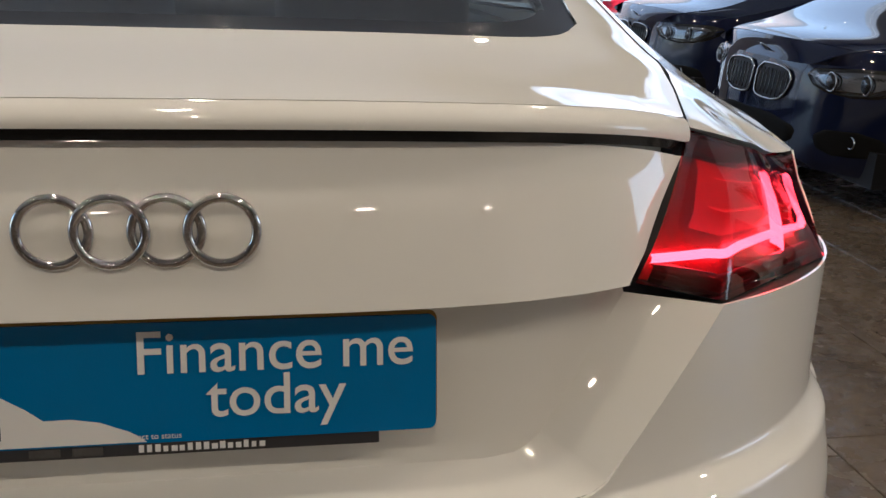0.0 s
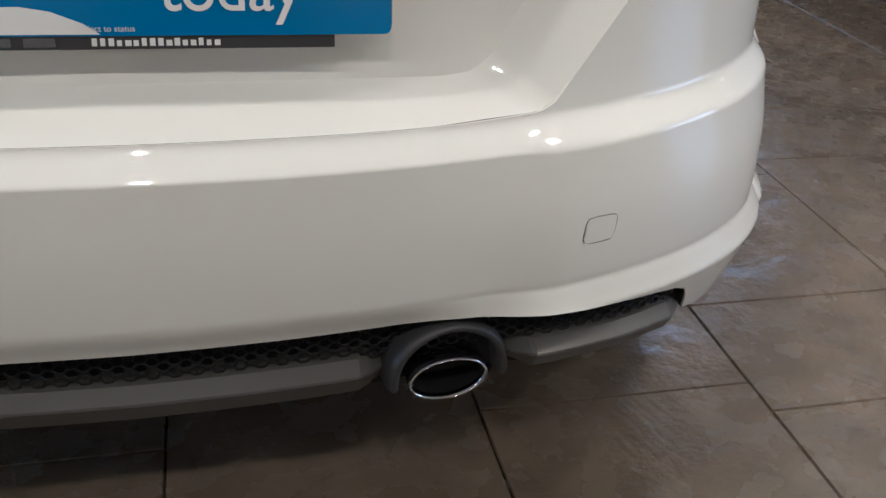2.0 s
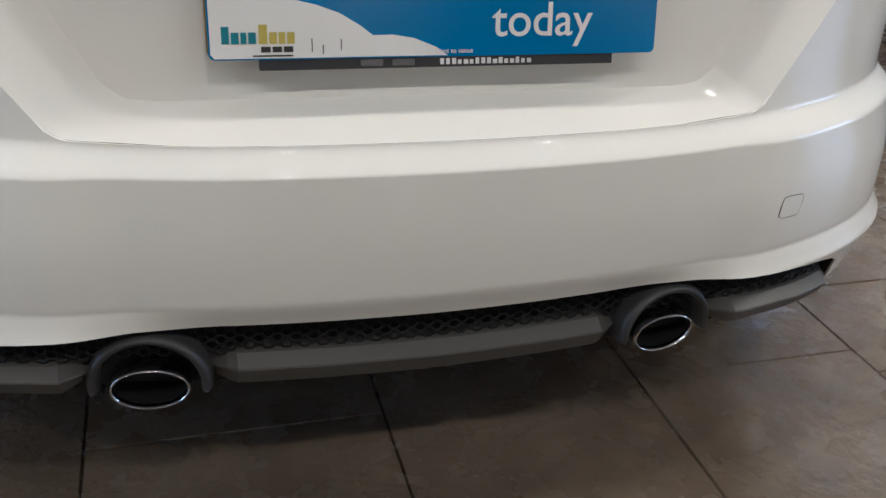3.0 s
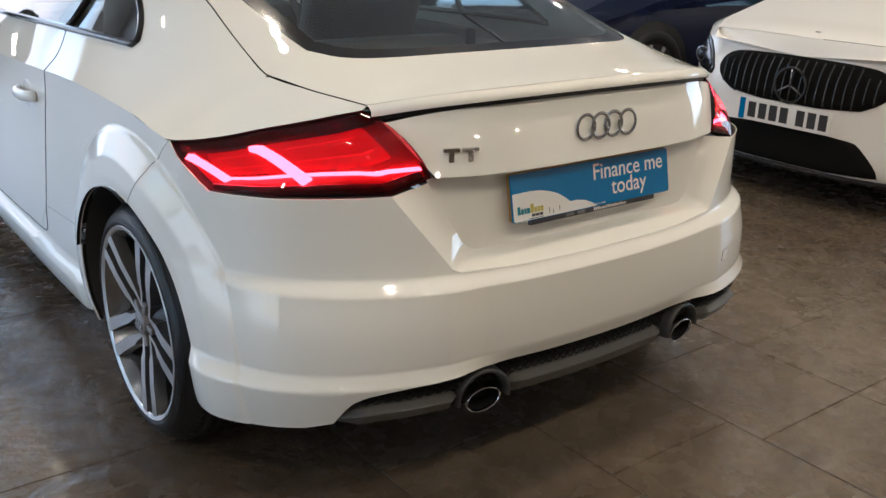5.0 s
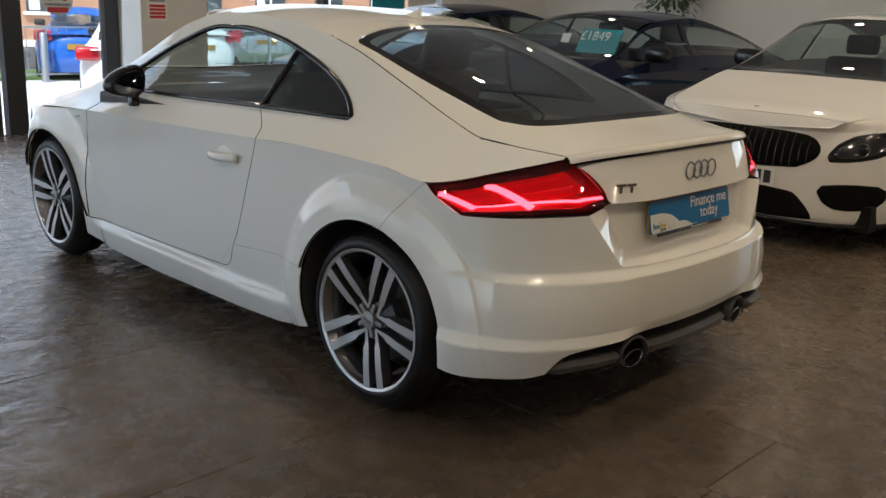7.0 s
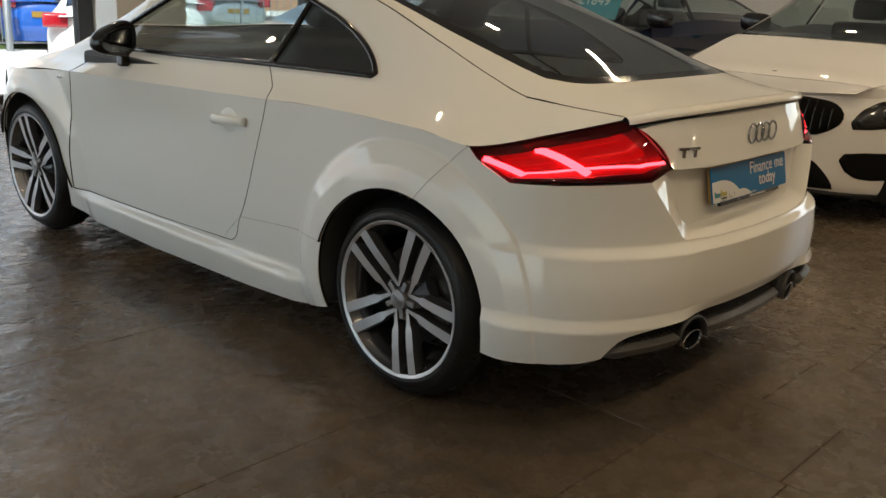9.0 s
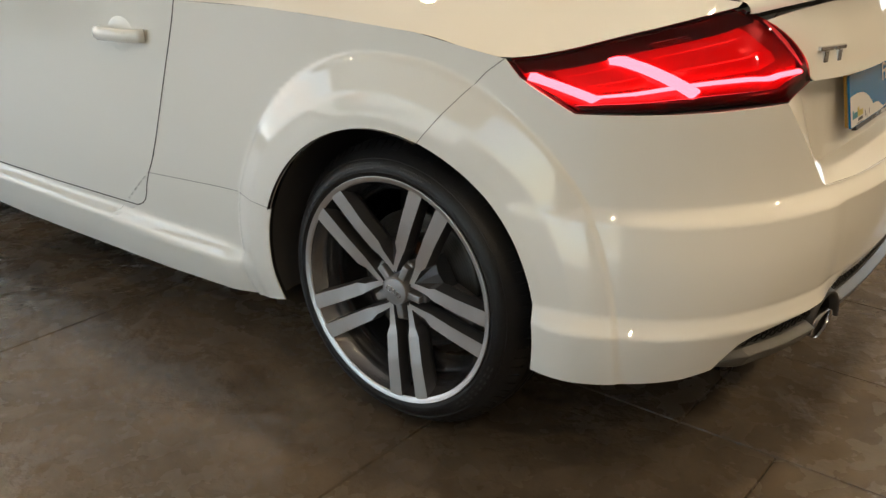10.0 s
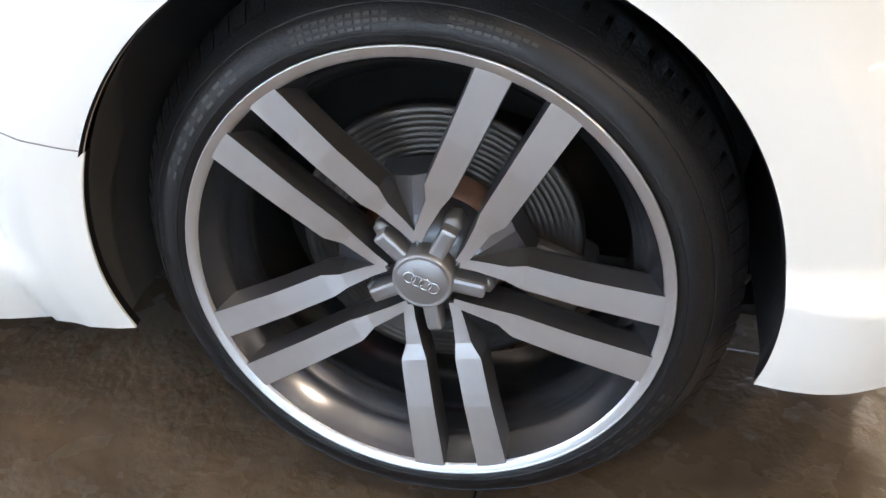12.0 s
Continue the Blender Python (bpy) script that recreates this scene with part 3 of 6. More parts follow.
    def guide(name, pts, w, m, label="", d=0.009):
        """A flat light guide between lamp places (u, v), w of the lamp's height wide."""
        pts = np.array(pts, float)
        k = len(pts)
        t = np.gradient(pts, axis=0)
        t /= np.linalg.norm(t * np.array([3.0, 1.0]), axis=1, keepdims=True)
        nv = np.stack([-t[:, 1] / 3.0, t[:, 0] * 3.0], 1)
        vs = []
        for i in range(k):
            for s2, dd in ((-1, d + 0.006), (-0.6, d), (0.6, d), (1, d + 0.006)):
                q = np.clip(pts[i] + nv[i] * w * s2, 0.005, 0.995)
                vs.append(lamp_at(q[0], q[1], dd))
        fs = [(i * 4 + j, i * 4 + j + 1, i * 4 + j + 5, i * 4 + j + 4) for i in range(k - 1) for j in range(3)]
        if sd < 0:
            fs = [f[::-1] for f in fs]
        link(name, vs, fs, m, lamp, label)

    def line(a, b, n=16):
        return resample([a, b], n)
    guide("light_guide", resample([(0.02, 0.12), (0.20, 0.24), (0.50, 0.27), (0.865, 0.26)], 40, 1), 0.024, M_GLOW, "glowing red light guide")
    guide("light_guide", resample([(0.970, 0.74), (0.945, 0.66), (0.875, 0.20)], 24, 1), 0.105, M_GLOW, "glowing red light guide")
    guide("light_guide", resample([(0.640, 0.80), (0.60, 0.72), (0.515, 0.16)], 28, 1), 0.105, M_GLOW, "glowing red light guide")
    guide("reflector_panel", line((0.10, 0.54), (0.56, 0.54), 24), 0.23, M_REDPANEL, "red lit reflector panel", d=0.016)
    guide("reflector_panel", line((0.62, 0.54), (0.88, 0.54), 20), 0.22, M_REDPANEL, "red lit reflector panel", d=0.016)
    for v in (0.46, 0.66):
        guide("reflector_step", line((0.10 + 0.10 * v, v), (0.44 + 0.10 * v, v), 20), 0.010, M_GLOWDIM, d=0.0135)
        guide("reflector_step", line((0.60 + 0.08 * v, v), (0.76 + 0.14 * v, v), 12), 0.010, M_GLOWDIM, d=0.0135)
    guide("smoked_band", line((0.03, 0.875), (0.97, 0.90), 40), 0.115, M_REDDARK, "dark smoked upper band", d=0.006)
    guide("smoked_band", line((0.03, 0.050), (0.97, 0.075), 40), 0.065, M_REDDARK, d=0.008)
    for v in (0.80, 0.825, 0.85):
        guide("lens_rib", line((0.30, v), (0.46, v), 10), 0.004, M_REDBODY, d=0.005)

    # wheel-arch liner
    for hub in (0.0, WHEELBASE):
        verts, faces = [], []
        an = np.radians(np.linspace(-17, 192, 40))
        for w in an:
            y, z = hub + (LIP + 0.001) * math.cos(w), AXLE_Z + (LIP + 0.001) * math.sin(w)
            z = max(z, 0.10)
            e = skin(h_at_y(y, z), z)[0] - 0.012
            for k, x in enumerate((e, e - 0.05, 0.60, 0.42)):
                rr = 1.0 if k == 0 else 1.03
                verts.append((sd * x, hub + (y - hub) * rr, AXLE_Z + (z - AXLE_Z) * rr))
        for i in range(39):
            for j in range(3):
                f = (i * 4 + j, i * 4 + j + 1, i * 4 + j + 5, i * 4 + j + 4)
                faces.append(f if sd > 0 else f[::-1])
        base = len(verts)
        verts.append((sd * 0.42, hub, AXLE_Z))
        faces += [(i * 4 + 3, base, i * 4 + 7) for i in range(39)]
        link("arch_liner", verts, faces, M_LINER, coupe)


M_LENS = glass_mat("clear red lens", (0.88, 0.09, 0.11), 0.01, gloss=0.6)
M_GLOW = mat("glowing red guide", (0.8, 0.02, 0.04), 0.3, emit=(1.0, 0.30, 0.34), power=7.5)
M_GLOWDIM = mat("red reflector steps", (0.45, 0.01, 0.02), 0.25, emit=(1.0, 0.02, 0.02), power=0.3)
for sd in (-1, 1):
    build_sides(sd)

# tailgate: painted frame round the glass, deck and lip
top_edge = 0.64


def lip_line(n):
    x = np.linspace(0, 0.547, n)
    return np.stack([x, -0.672 + 1.50 * x ** 4], 1)


half_out = np.vstack([lip_line(40), resample([(0.547, -0.538), (0.592, -0.40), (0.628, -0.26), (0.614, -0.10), (0.594, 0.10), (0.572, 0.47), (0.567, 0.58)], 50)[1:], resample([(0.567, 0.58), (0.545, top_edge), (0, top_edge + 0.02)], 30, 1)[1:]])
half_in = np.vstack([resample([(0, -0.404), (0.20, -0.402), (0.36, -0.380), (0.468, -0.328), (0.516, -0.24)], 40, 2), resample([(0.516, -0.24), (0.527, -0.10), (0.530, 0.25), (0.532, 0.44), (0.530, 0.475)], 50, 1)[1:], resample([(0.530, 0.475), (0.505, 0.510), (0.30, 0.560), (0, 0.575)], 30, 1)[1:]])
outer = np.vstack([half_out[::-1] * (-1, 1), half_out[1:]])
inner = np.vstack([half_in[::-1] * (-1, 1), half_in[1:]])
f = np.linspace(0, 1, 12)[:, None, None]
ring = inner[None] * (1 - f) + outer[None] * f
g = np.concatenate([ring, top_z(ring[..., 0], ring[..., 1])[..., None]], 2)
tailgate = panel("tailgate", g, M_WHITE, coupe, "white tailgate with a small lip", edges="t", flip=True, gap=0.003)
for sd in (-1, 1):
    run = half_out[39:88]
    pts = np.stack([run[:, 0] * sd, run[:, 1], top_z(run[:, 0], run[:, 1]) - 0.0003], 1)
    tube("shut_line", pts, 0.0017, M_SHUT, coupe, n=5)
# lip, black strip and badge panel
xs = np.linspace(-0.545, 0.545, 90)
rows = []
for k, (dz, dy) in enumerate(((0, 0), (-0.003, -0.010), (-0.009, -0.017), (-0.015, -0.020), (-0.021, -0.019))):
    y = -0.672 + 1.50 * xs ** 4
    rows.append(np.stack([xs, y + dy, top_z(xs, y) + dz], 1))
panel("tailgate_lip", np.array(rows), M_WHITE, tailgate, edges="t", flip=True, gap=0)
zt = top_z(xs, -0.672 + 1.50 * xs ** 4) - 0.020
y = -0.672 + 1.50 * xs ** 4 - 0.010
panel("lip_strip", np.array([np.stack([xs, y, zt + 0.002], 1), np.stack([xs, y - 0.001, zt - 0.012], 1)]), M_BLACK, tailgate, "gloss black strip under the lip", edges="", flip=True, gap=0)
rows = []
for v in np.linspace(0, 1, 16):
    z = zt - 0.011 + (0.789 - zt + 0.011) * v
    w = xs / 0.545 * (0.532 + (0.452 - 0.532) * v)
    rows.append(np.stack([w, lid_y(w, z), z], 1))
panel("badge_panel", np.array(rows), M_WHITE, tailgate, flip=True, edges="lrtb", turn=0.025)

# rear window with its black edge
f = np.linspace(0, 1, 20)[:, None, None]
cen = np.array([0.0, 0.08])
border = inner + (cen - inner) / np.linalg.norm(cen - inner, axis=1, keepdims=True) * 0.045
border[np.abs(inner[:, 1] + 0.40) < 0.16] += (0, 0.012)
fr = np.linspace(0, 1, 4)[:, None, None]
ring = border[None] * (1 - fr) + (inner * 0.999)[None] * fr
g = np.concatenate([ring, top_z(ring[..., 0], ring[..., 1])[..., None] - 0.003], 2)
panel("rear_window_edge", g, M_BLACK, tailgate, "black printed edge of the rear window", edges="", flip=True, gap=0)
fr = np.linspace(0, 1, 24)[:, None, None]
line0 = np.stack([np.zeros(len(border)), np.clip(border[:, 1], -0.30, 0.50)], 1)
ring = line0[None] * (1 - fr) + border[None] * fr
g = np.concatenate([ring, top_z(ring[..., 0], ring[..., 1])[..., None] - 0.003], 2)
rw = panel("rear_window", g, M_GLASSR, tailgate, "dark tinted rear window", edges="", flip=True, gap=0)
rw.visible_shadow = False

# roof, windscreen, bonnet


def top_patch(name, m, y0, y1, bow0, bow1, k, label="", inset=0.0, parent=coupe, edges="bt"):
    u = np.linspace(-1, 1, 50)
    rows = []
    for v in np.linspace(0, 1, k):
        yy = (y0 + bow0 * u ** 2) * (1 - v) + (y1 + bow1 * u ** 2) * v
        x = u * (f_railx(yy) - inset)
        rows.append(np.stack([x, yy, top_z(x, yy)], 1))
    return panel(name, np.array(rows), m, parent, label, edges=edges, flip=False)


top_patch("roof", M_WHITE, top_edge + 0.03, 1.66, -0.07, -0.06, 40, edges="b")
ws = top_patch("windscreen", M_GLASS, 1.665, 2.36, -0.06, -0.22, 24, inset=0.02, edges="")
ws.visible_shadow = False
top_patch("bonnet", M_WHITE, 2.37, 3.10, -0.22, -0.28, 30, edges="b")
bm = bmesh.new()
for s in (-1, 1):
    base = [bm.verts.new((s * (0.022 - 0.006 * (1 - t)), 0.70 + 0.115 * t, float(f_mid(0.70 + 0.115 * t)) - 0.006)) for t in np.linspace(0, 1, 8)]
    tip = [bm.verts.new((s * 0.004, 0.70 + 0.115 * t, float(f_mid(0.70 + 0.115 * t)) - 0.004 + 0.048 * (1 - t) ** 1.5)) for t in np.linspace(0, 1, 8)]
    for i in range(7):
        bm.faces.new((base[i], base[i + 1], tip[i + 1], tip[i]))
    if s < 0:
        old = (base, tip)
for i in range(7):
    bm.faces.new((old[1][i], old[1][i + 1], tip[i + 1], tip[i]))
bm.faces.new((old[0][0], base[0], tip[0], old[1][0]))
bmesh.ops.recalc_face_normals(bm, faces=bm.faces[:])
part("roof_aerial", bm, M_WHITE, coupe, "white shark-fin aerial", smooth=False)

# number-plate recess
nn = 70
so = np.array(by_x((0, 0.585), (0.30, 0.585), (0.415, 0.588), (0.432, 0.597), (0.558, 0.764)))
edge_o = map_skin(chain([(so[:4], 36), (so[3:], 35)])) + np.array([0, 0.0035, -0.001]) * np.interp(np.arange(70), [0, 30, 44, 69], [1, 1, 0.12, 0.12])[:, None]
edge_i = chain([([(0, -0.672, 0.612), (0.32, -0.668, 0.613), (0.352, -0.665, 0.617), (0.374, -0.661, 0.634)], 36), ([(0.374, -0.661, 0.634), (0.456, -0.640, 0.775)], 35)])
for sd in (-1, 1):
    f = np.linspace(0, 1, 10)[:, None, None]
    g = edge_o[None] * (1 - f) + edge_i[None] * f
    panel("recess_surround", g, M_WHITE, coupe, side=sd, edges="", gap=0)
rows = []
half = np.vstack([edge_i[::-1] * (-1, 1, 1), edge_i[1:]])
for v in np.linspace(0, 1, 8):
    p = half.copy()
    p[:, 2] += (0.787 - p[:, 2]) * v
    p[:, 1] += (0.018 + 0.0) * v
    rows.append(p)
panel("plate_recess", np.array(rows), M_WHITE, coupe, edges="", gap=0)
rows = []
for v in np.linspace(0, 1, 4):
    p = half.copy()
    w = half[:, 0] / 0.456 * 0.456
    p[:, 2] = 0.787 + 0.002 * v
    p[:, 1] = (half[:, 1] + 0.018) * (1 - v) + (lid_y(w, 0.79) + 0.003) * v
    rows.append(p)
panel("recess_roof", np.array(rows), M_WHITE, coupe, edges="", gap=0)


# badge rings, letters, plate
def torus_bm(R, r, squash=1.0, n=48, k=10):
    bm = bmesh.new()
    ring = []
    for i in range(n):
        w = 2 * math.pi * i / n
        ring.append([bm.verts.new(((R + r * math.cos(2 * math.pi * j / k)) * math.cos(w), r * 0.8 * math.sin(2 * math.pi * j / k), (R + r * math.cos(2 * math.pi * j / k)) * math.sin(w))) for j in range(k)])
    for i in range(n):
        for j in range(k):
            bm.faces.new((ring[i][j], ring[i][(j + 1) % k], ring[(i + 1) % n][(j + 1) % k], ring[(i + 1) % n][j]))
    bmesh.ops.recalc_face_normals(bm, faces=bm.faces[:])
    return bm


badge = new("ring_badge")
badge.parent = coupe
badge.matrix_basis = pose(0.007, float(lid_y(0, 0.864)) - 0.006, 0.8640, -3, 0, 0)
for i in range(4):
    r = part("ring", torus_bm(0.0280, 0.0043), M_CHROME, badge, "chrome ring", smooth=True)
    r.location = ((i - 1.5) * 0.0446, -0.002 * (i % 2), 0)


def bar_letters(cx, z):
    """Two chrome badge pieces, each a bar on a stem."""
    for k in (-1, 1):
        x = cx + k * 0.0205
        yy = float(lid_y(x, z))
        sl = math.degrees(math.atan(float(lid_y(abs(x) - 0.01, z) - lid_y(abs(x) + 0.01, z)) / 0.02)) * (1 if x < 0 else -1)
        bm = box_bm(-0.0185, 0.0185, -0.005, 0.004, 0.008, 0.016, 0.0015)
        bm2 = box_bm(-0.006, 0.006, -0.005, 0.004, -0.014, 0.0085, 0.0015)
        me = bpy.data.meshes.new("t")
        bm2.to_mesh(me)
        bm.from_mesh(me)
        bm2.free()
        ob = part("badge_letter", bm, M_CHROME, coupe, "small chrome badge")
        ob.matrix_basis = pose(x, yy, z, 0, 0, sl)


bar_letters(-0.395, 0.834)


# ---- wheels ----
def build_wheel(at_x, at_y, at_z, sd, spin):
    """Tyre, twin-spoke alloy rim, disc and calliper; face towards -x before turning."""
    w = new("wheel")
    w.parent = coupe
    w.matrix_basis = pose(at_x, at_y, at_z, 0, 0, 0 if sd < 0 else 180)
    R = 0.3185
    prof = [(0.238, -0.098), (0.2490, -0.1035), (0.2540, -0.1070), (0.2610, -0.1085), (0.271, -0.1065), (0.282, -0.0995), (0.292, -0.0890), (0.301, -0.0770),
            (0.3080, -0.0660)]
    for x in (-0.056, -0.053, -0.047, -0.044):
        prof.append((0.3140 if x == -0.056 else 0.3155 if x == -0.044 else 0.3085, x))
    for x in (-0.018, -0.015, -0.009, -0.006):
        prof.append((R if x in (-0.018, -0.006) else R - 0.006, x))
    full = prof + [(r, -x) for r, x in prof[::-1]]
    tyre = revolve("tyre", full, M_RUBBER, w, 96, "worn black low-profile tyre")
    for rr, xx in ((0.2590, -0.1080), (0.2850, -0.0972)):
        revolve("bead_line", [(rr - 0.0012, xx), (rr, xx - 0.0016), (rr + 0.0012, xx)], M_RUBBER, tyre, 96)
    # raised sidewall marks in place of lettering
    for k, (a0, n, hgt, rad) in enumerate(((20, 8, 0.011, 0.271), (64, 12, 0.003, 0.277), (64, 14, 0.003, 0.2715), (64, 10, 0.003, 0.266), (95, 10, 0.003, 0.276), (95, 8, 0.003, 0.270), (200, 8, 0.011, 0.271))):
        verts, faces = [], []
        for i in range(n):
            a = math.radians(a0 + i * (4.0 if hgt > 0.01 else 1.7))
            da = math.radians(1.1 if hgt > 0.01 else 0.6)
            b = len(verts)
            for lift in (0.0007, -0.004):
                for aa, r2 in ((a - da, rad - hgt / 2), (a + da, rad - hgt / 2), (a + da, rad + hgt / 2), (a - da, rad + hgt / 2)):
                    verts.append((float(np.interp(r2, [q[0] for q in prof[:9]], [q[1] for q in prof[:9]])) - lift, r2 * math.cos(aa), r2 * math.sin(aa)))
            faces += [(b, b + 1, b + 2, b + 3), (b, b + 4, b + 5, b + 1), (b + 1, b + 5, b + 6, b + 2), (b + 2, b + 6, b + 7, b + 3), (b + 3, b + 7, b + 4, b)]
        tagged(link("sidewall_mark", verts, faces, M_MARK, tyre, smooth=False), kind="stuff")
    # tread blocks on the shoulder
    verts, faces = [], []
    for i in range(84):
        a = 2 * math.pi * i / 84
        b = len(verts)
        for da, r2, x in ((0, 0.3000, -0.0790), (0.055, 0.3000, -0.0790), (0.055, 0.3155, -0.0570), (0, 0.3155, -0.0570), (0, 0.296, -0.074), (0.055, 0.296, -0.074), (0.055, 0.309, -0.050), (0, 0.309, -0.050)):
            verts.append((x, r2 * math.cos(a + da), r2 * math.sin(a + da)))
        faces += [(b + 3, b + 2, b + 1, b), (b, b + 1, b + 5, b + 4), (b + 1, b + 2, b + 6, b + 5), (b + 2, b + 3, b + 7, b + 6), (b + 3, b, b + 4, b + 7)]
    tagged(link("tread", verts, faces, M_RUBBER, tyre, smooth=False), kind="stuff")
    revolve("rim", [(0.2360, -0.090), (0.2450, -0.100), (0.2500, -0.107), (0.2490, -0.1095), (0.2478, -0.1085), (0.2465, -0.1075), (0.2400, -0.1078), (0.2370, -0.103)], M_FACE, w, 96, "machined rim edge")
    revolve("rim_barrel", [(0.2372, -0.104), (0.2340, -0.096), (0.2270, -0.082), (0.2215, -0.074), (0.2200, -0.068), (0.2175, -0.062), (0.2085, -0.048), (0.2055, -0.030), (0.2050, 0.06), (0.220, 0.08), (0.235, 0.10)], M_BARRELIN, w, 72)
    # twin spokes: five slots, neighbours of two slots meet in a V at the hub
    for i in range(5):
        ax = math.radians(spin + 72 * i)
        for s in (-1, 1):
            st = ((0.034, 0.0245, 0.0052, 0.020), (0.052, 0.0262, 0.0062, 0.019), (0.082, 0.0272, 0.0085, 0.016), (0.100, 0.0300, 0.0140, 0.012), (0.158, 0.0322, 0.0150, 0.004), (0.2385, 0.0362, 0.0168, -0.0016))
            verts, faces, slots = [], [], []
            for r, off, wd, dish in st:
                x = -0.106 + dish
                for dx, q, extra in ((0, off - wd, 0), (0, off + wd, 0), (0.030, off + wd + 0.003, 0), (0.052, off + wd * 0.4, 0), (0.052, off - wd * 0.4, 0), (0.030, off - wd - 0.002, 0)):
                    al, pe = r, s * q
                    verts.append((x + dx, al * math.cos(ax) - pe * math.sin(ax), al * math.sin(ax) + pe * math.cos(ax)))
            for j in range(len(st) - 1):
                for k in range(6):
                    f = (j * 6 + k, j * 6 + (k + 1) % 6, j * 6 + 6 + (k + 1) % 6, j * 6 + 6 + k)
                    faces.append(f if s < 0 else f[::-1])
                    slots.append(0 if k == 0 else 1)
            link("spoke", verts, faces, M_FACE, w, smooth=False, slots=slots, mats=[M_FACE, M_ALLOYDARK])
        # sloping web where two neighbouring spokes meet, with a low ridge
        mid = ax + math.radians(36)
        verts = []
        for r2, q, x in ((0.036, 0.0, -0.088), (0.066, -0.016, -0.074), (0.066, 0.0, -0.078), (0.066, 0.016, -0.074), (0.100, -0.036, -0.050), (0.100, 0.0, -0.058), (0.100, 0.036, -0.050), (0.104, -0.036, -0.020), (0.104, 0.0, -0.020), (0.104, 0.036, -0.020)):
            verts.append((x, r2 * math.cos(mid) - q * math.sin(mid), r2 * math.sin(mid) + q * math.cos(mid)))
        link("spoke_web", verts, [(0, 2, 1), (0, 3, 2), (1, 2, 5, 4), (2, 3, 6, 5), (4, 5, 8, 7), (5, 6, 9, 8)], M_ALLOYDARK, w, smooth=False)
        # hub star arm and wheel bolt in the slot
        bm = box_bm(-0.092, -0.068, 0.024, 0.064, -0.0085, 0.0085, 0.004)
        ob = part("hub_arm", bm, M_HUB, w)
        ob.matrix_basis = pose(0, 0, 0, math.degrees(ax), 0, 0)
        revo = revolve("wheel_bolt", [(0.0, -0.078), (0.009, -0.078), (0.011, -0.074), (0.011, -0.055)], M_CAST, w, 6)
        revo.matrix_basis = pose(0, 0.062 * math.cos(ax), 0.062 * math.sin(ax))
    revolve("hub_dish", [(0.0, -0.072), (0.036, -0.072), (0.055, -0.066), (0.070, -0.045), (0.075, -0.02)], M_ALLOYDARK, w, 48)
    cap = revolve("hub_cap", [(0.0, -0.0985), (0.026, -0.0985), (0.0275, -0.0975), (0.0285, -0.0985), (0.031, -0.0975), (0.0318, -0.094), (0.032, -0.07)], M_HUB, w, 48, "silver-grey hub cap with ring badge")
    for i in range(4):
        r = part("cap_ring", torus_bm(0.0062, 0.0009, n=24, k=6), M_CHROME, cap, smooth=True)
        r.matrix_basis = pose(-0.0995, (1.5 - i) * 0.0088 * 0.94, (i - 1.5) * 0.0088 * -0.35, 0, 0, 90)
    revolve("brake_disc", [(0.085, -0.012)] + [(0.088 + 0.0065 * q + e, -0.012 - d) for q in range(10) for e, d in ((0, 0), (0.001, 0.0005), (0.0045, 0.0005), (0.0055, 0))] + [(0.155, -0.012), (0.155, 0.010), (0.085, 0.010)], M_DISC, w, 64, "grooved steel brake disc")
    revolve("disc_bell", [(0.0, -0.040), (0.070, -0.040), (0.078, -0.034), (0.085, -0.012)], M_RUST, w, 48, "rusty brake disc bell")
    bm = box_bm(-0.030, 0.035, 0.085, 0.165, -0.055, 0.055, 0.014, 3)
    cal = part("brake_calliper", bm, M_CAST, w, "grey cast brake calliper", smooth=False)
    cal.matrix_basis = pose(0, 0, 0, 200 if sd < 0 else -20, 0, 0)
    return w


M_MARK = mat("raised rubber marks", (0.028, 0.028, 0.028), 0.5)
TRACK = 0.778
build_wheel(-TRACK, -0.003, AXLE_Z - 0.0035, -1, 41.8)
build_wheel(TRACK, -0.003, AXLE_Z - 0.0035, 1, 20)
build_wheel(-TRACK - 0.004, WHEELBASE, AXLE_Z - 0.0035, -1, 74)
build_wheel(TRACK + 0.004, WHEELBASE, AXLE_Z - 0.0035, 1, 33)

# ---- underside, diffuser and exhausts ----
bm = box_bm(-0.58, 0.58, -0.46, 3.1, 0.135, 0.20, 0.01)
part("underbody", bm, M_SATIN, coupe)
bm = box_bm(-0.40, 0.40, 0.45, 2.1, 0.20, 0.34, 0.02)
part("floor_pan", bm, M_SATIN, coupe)


def skin_at(x, z, inset=0.0):
    p = skin(h_at_x(abs(x), z), z)
    return np.array([x, p[1] + inset, z])


# black backing of the valance
xs = np.concatenate([np.linspace(-0.655, 0.655, 80)])
f_vt = spl([(0, 0.360), (0.2, 0.362), (0.42, 0.368), (0.58, 0.356), (0.66, 0.336)])
f_vb = spl([(0, 0.252), (0.25, 0.256), (0.43, 0.272), (0.60, 0.268), (0.67, 0.255)])


def rim_y(x):
    """Place along the car of the bumper's lower edge."""
    return skin_at(x, float(f_vt(abs(x))) - 0.003)[1]


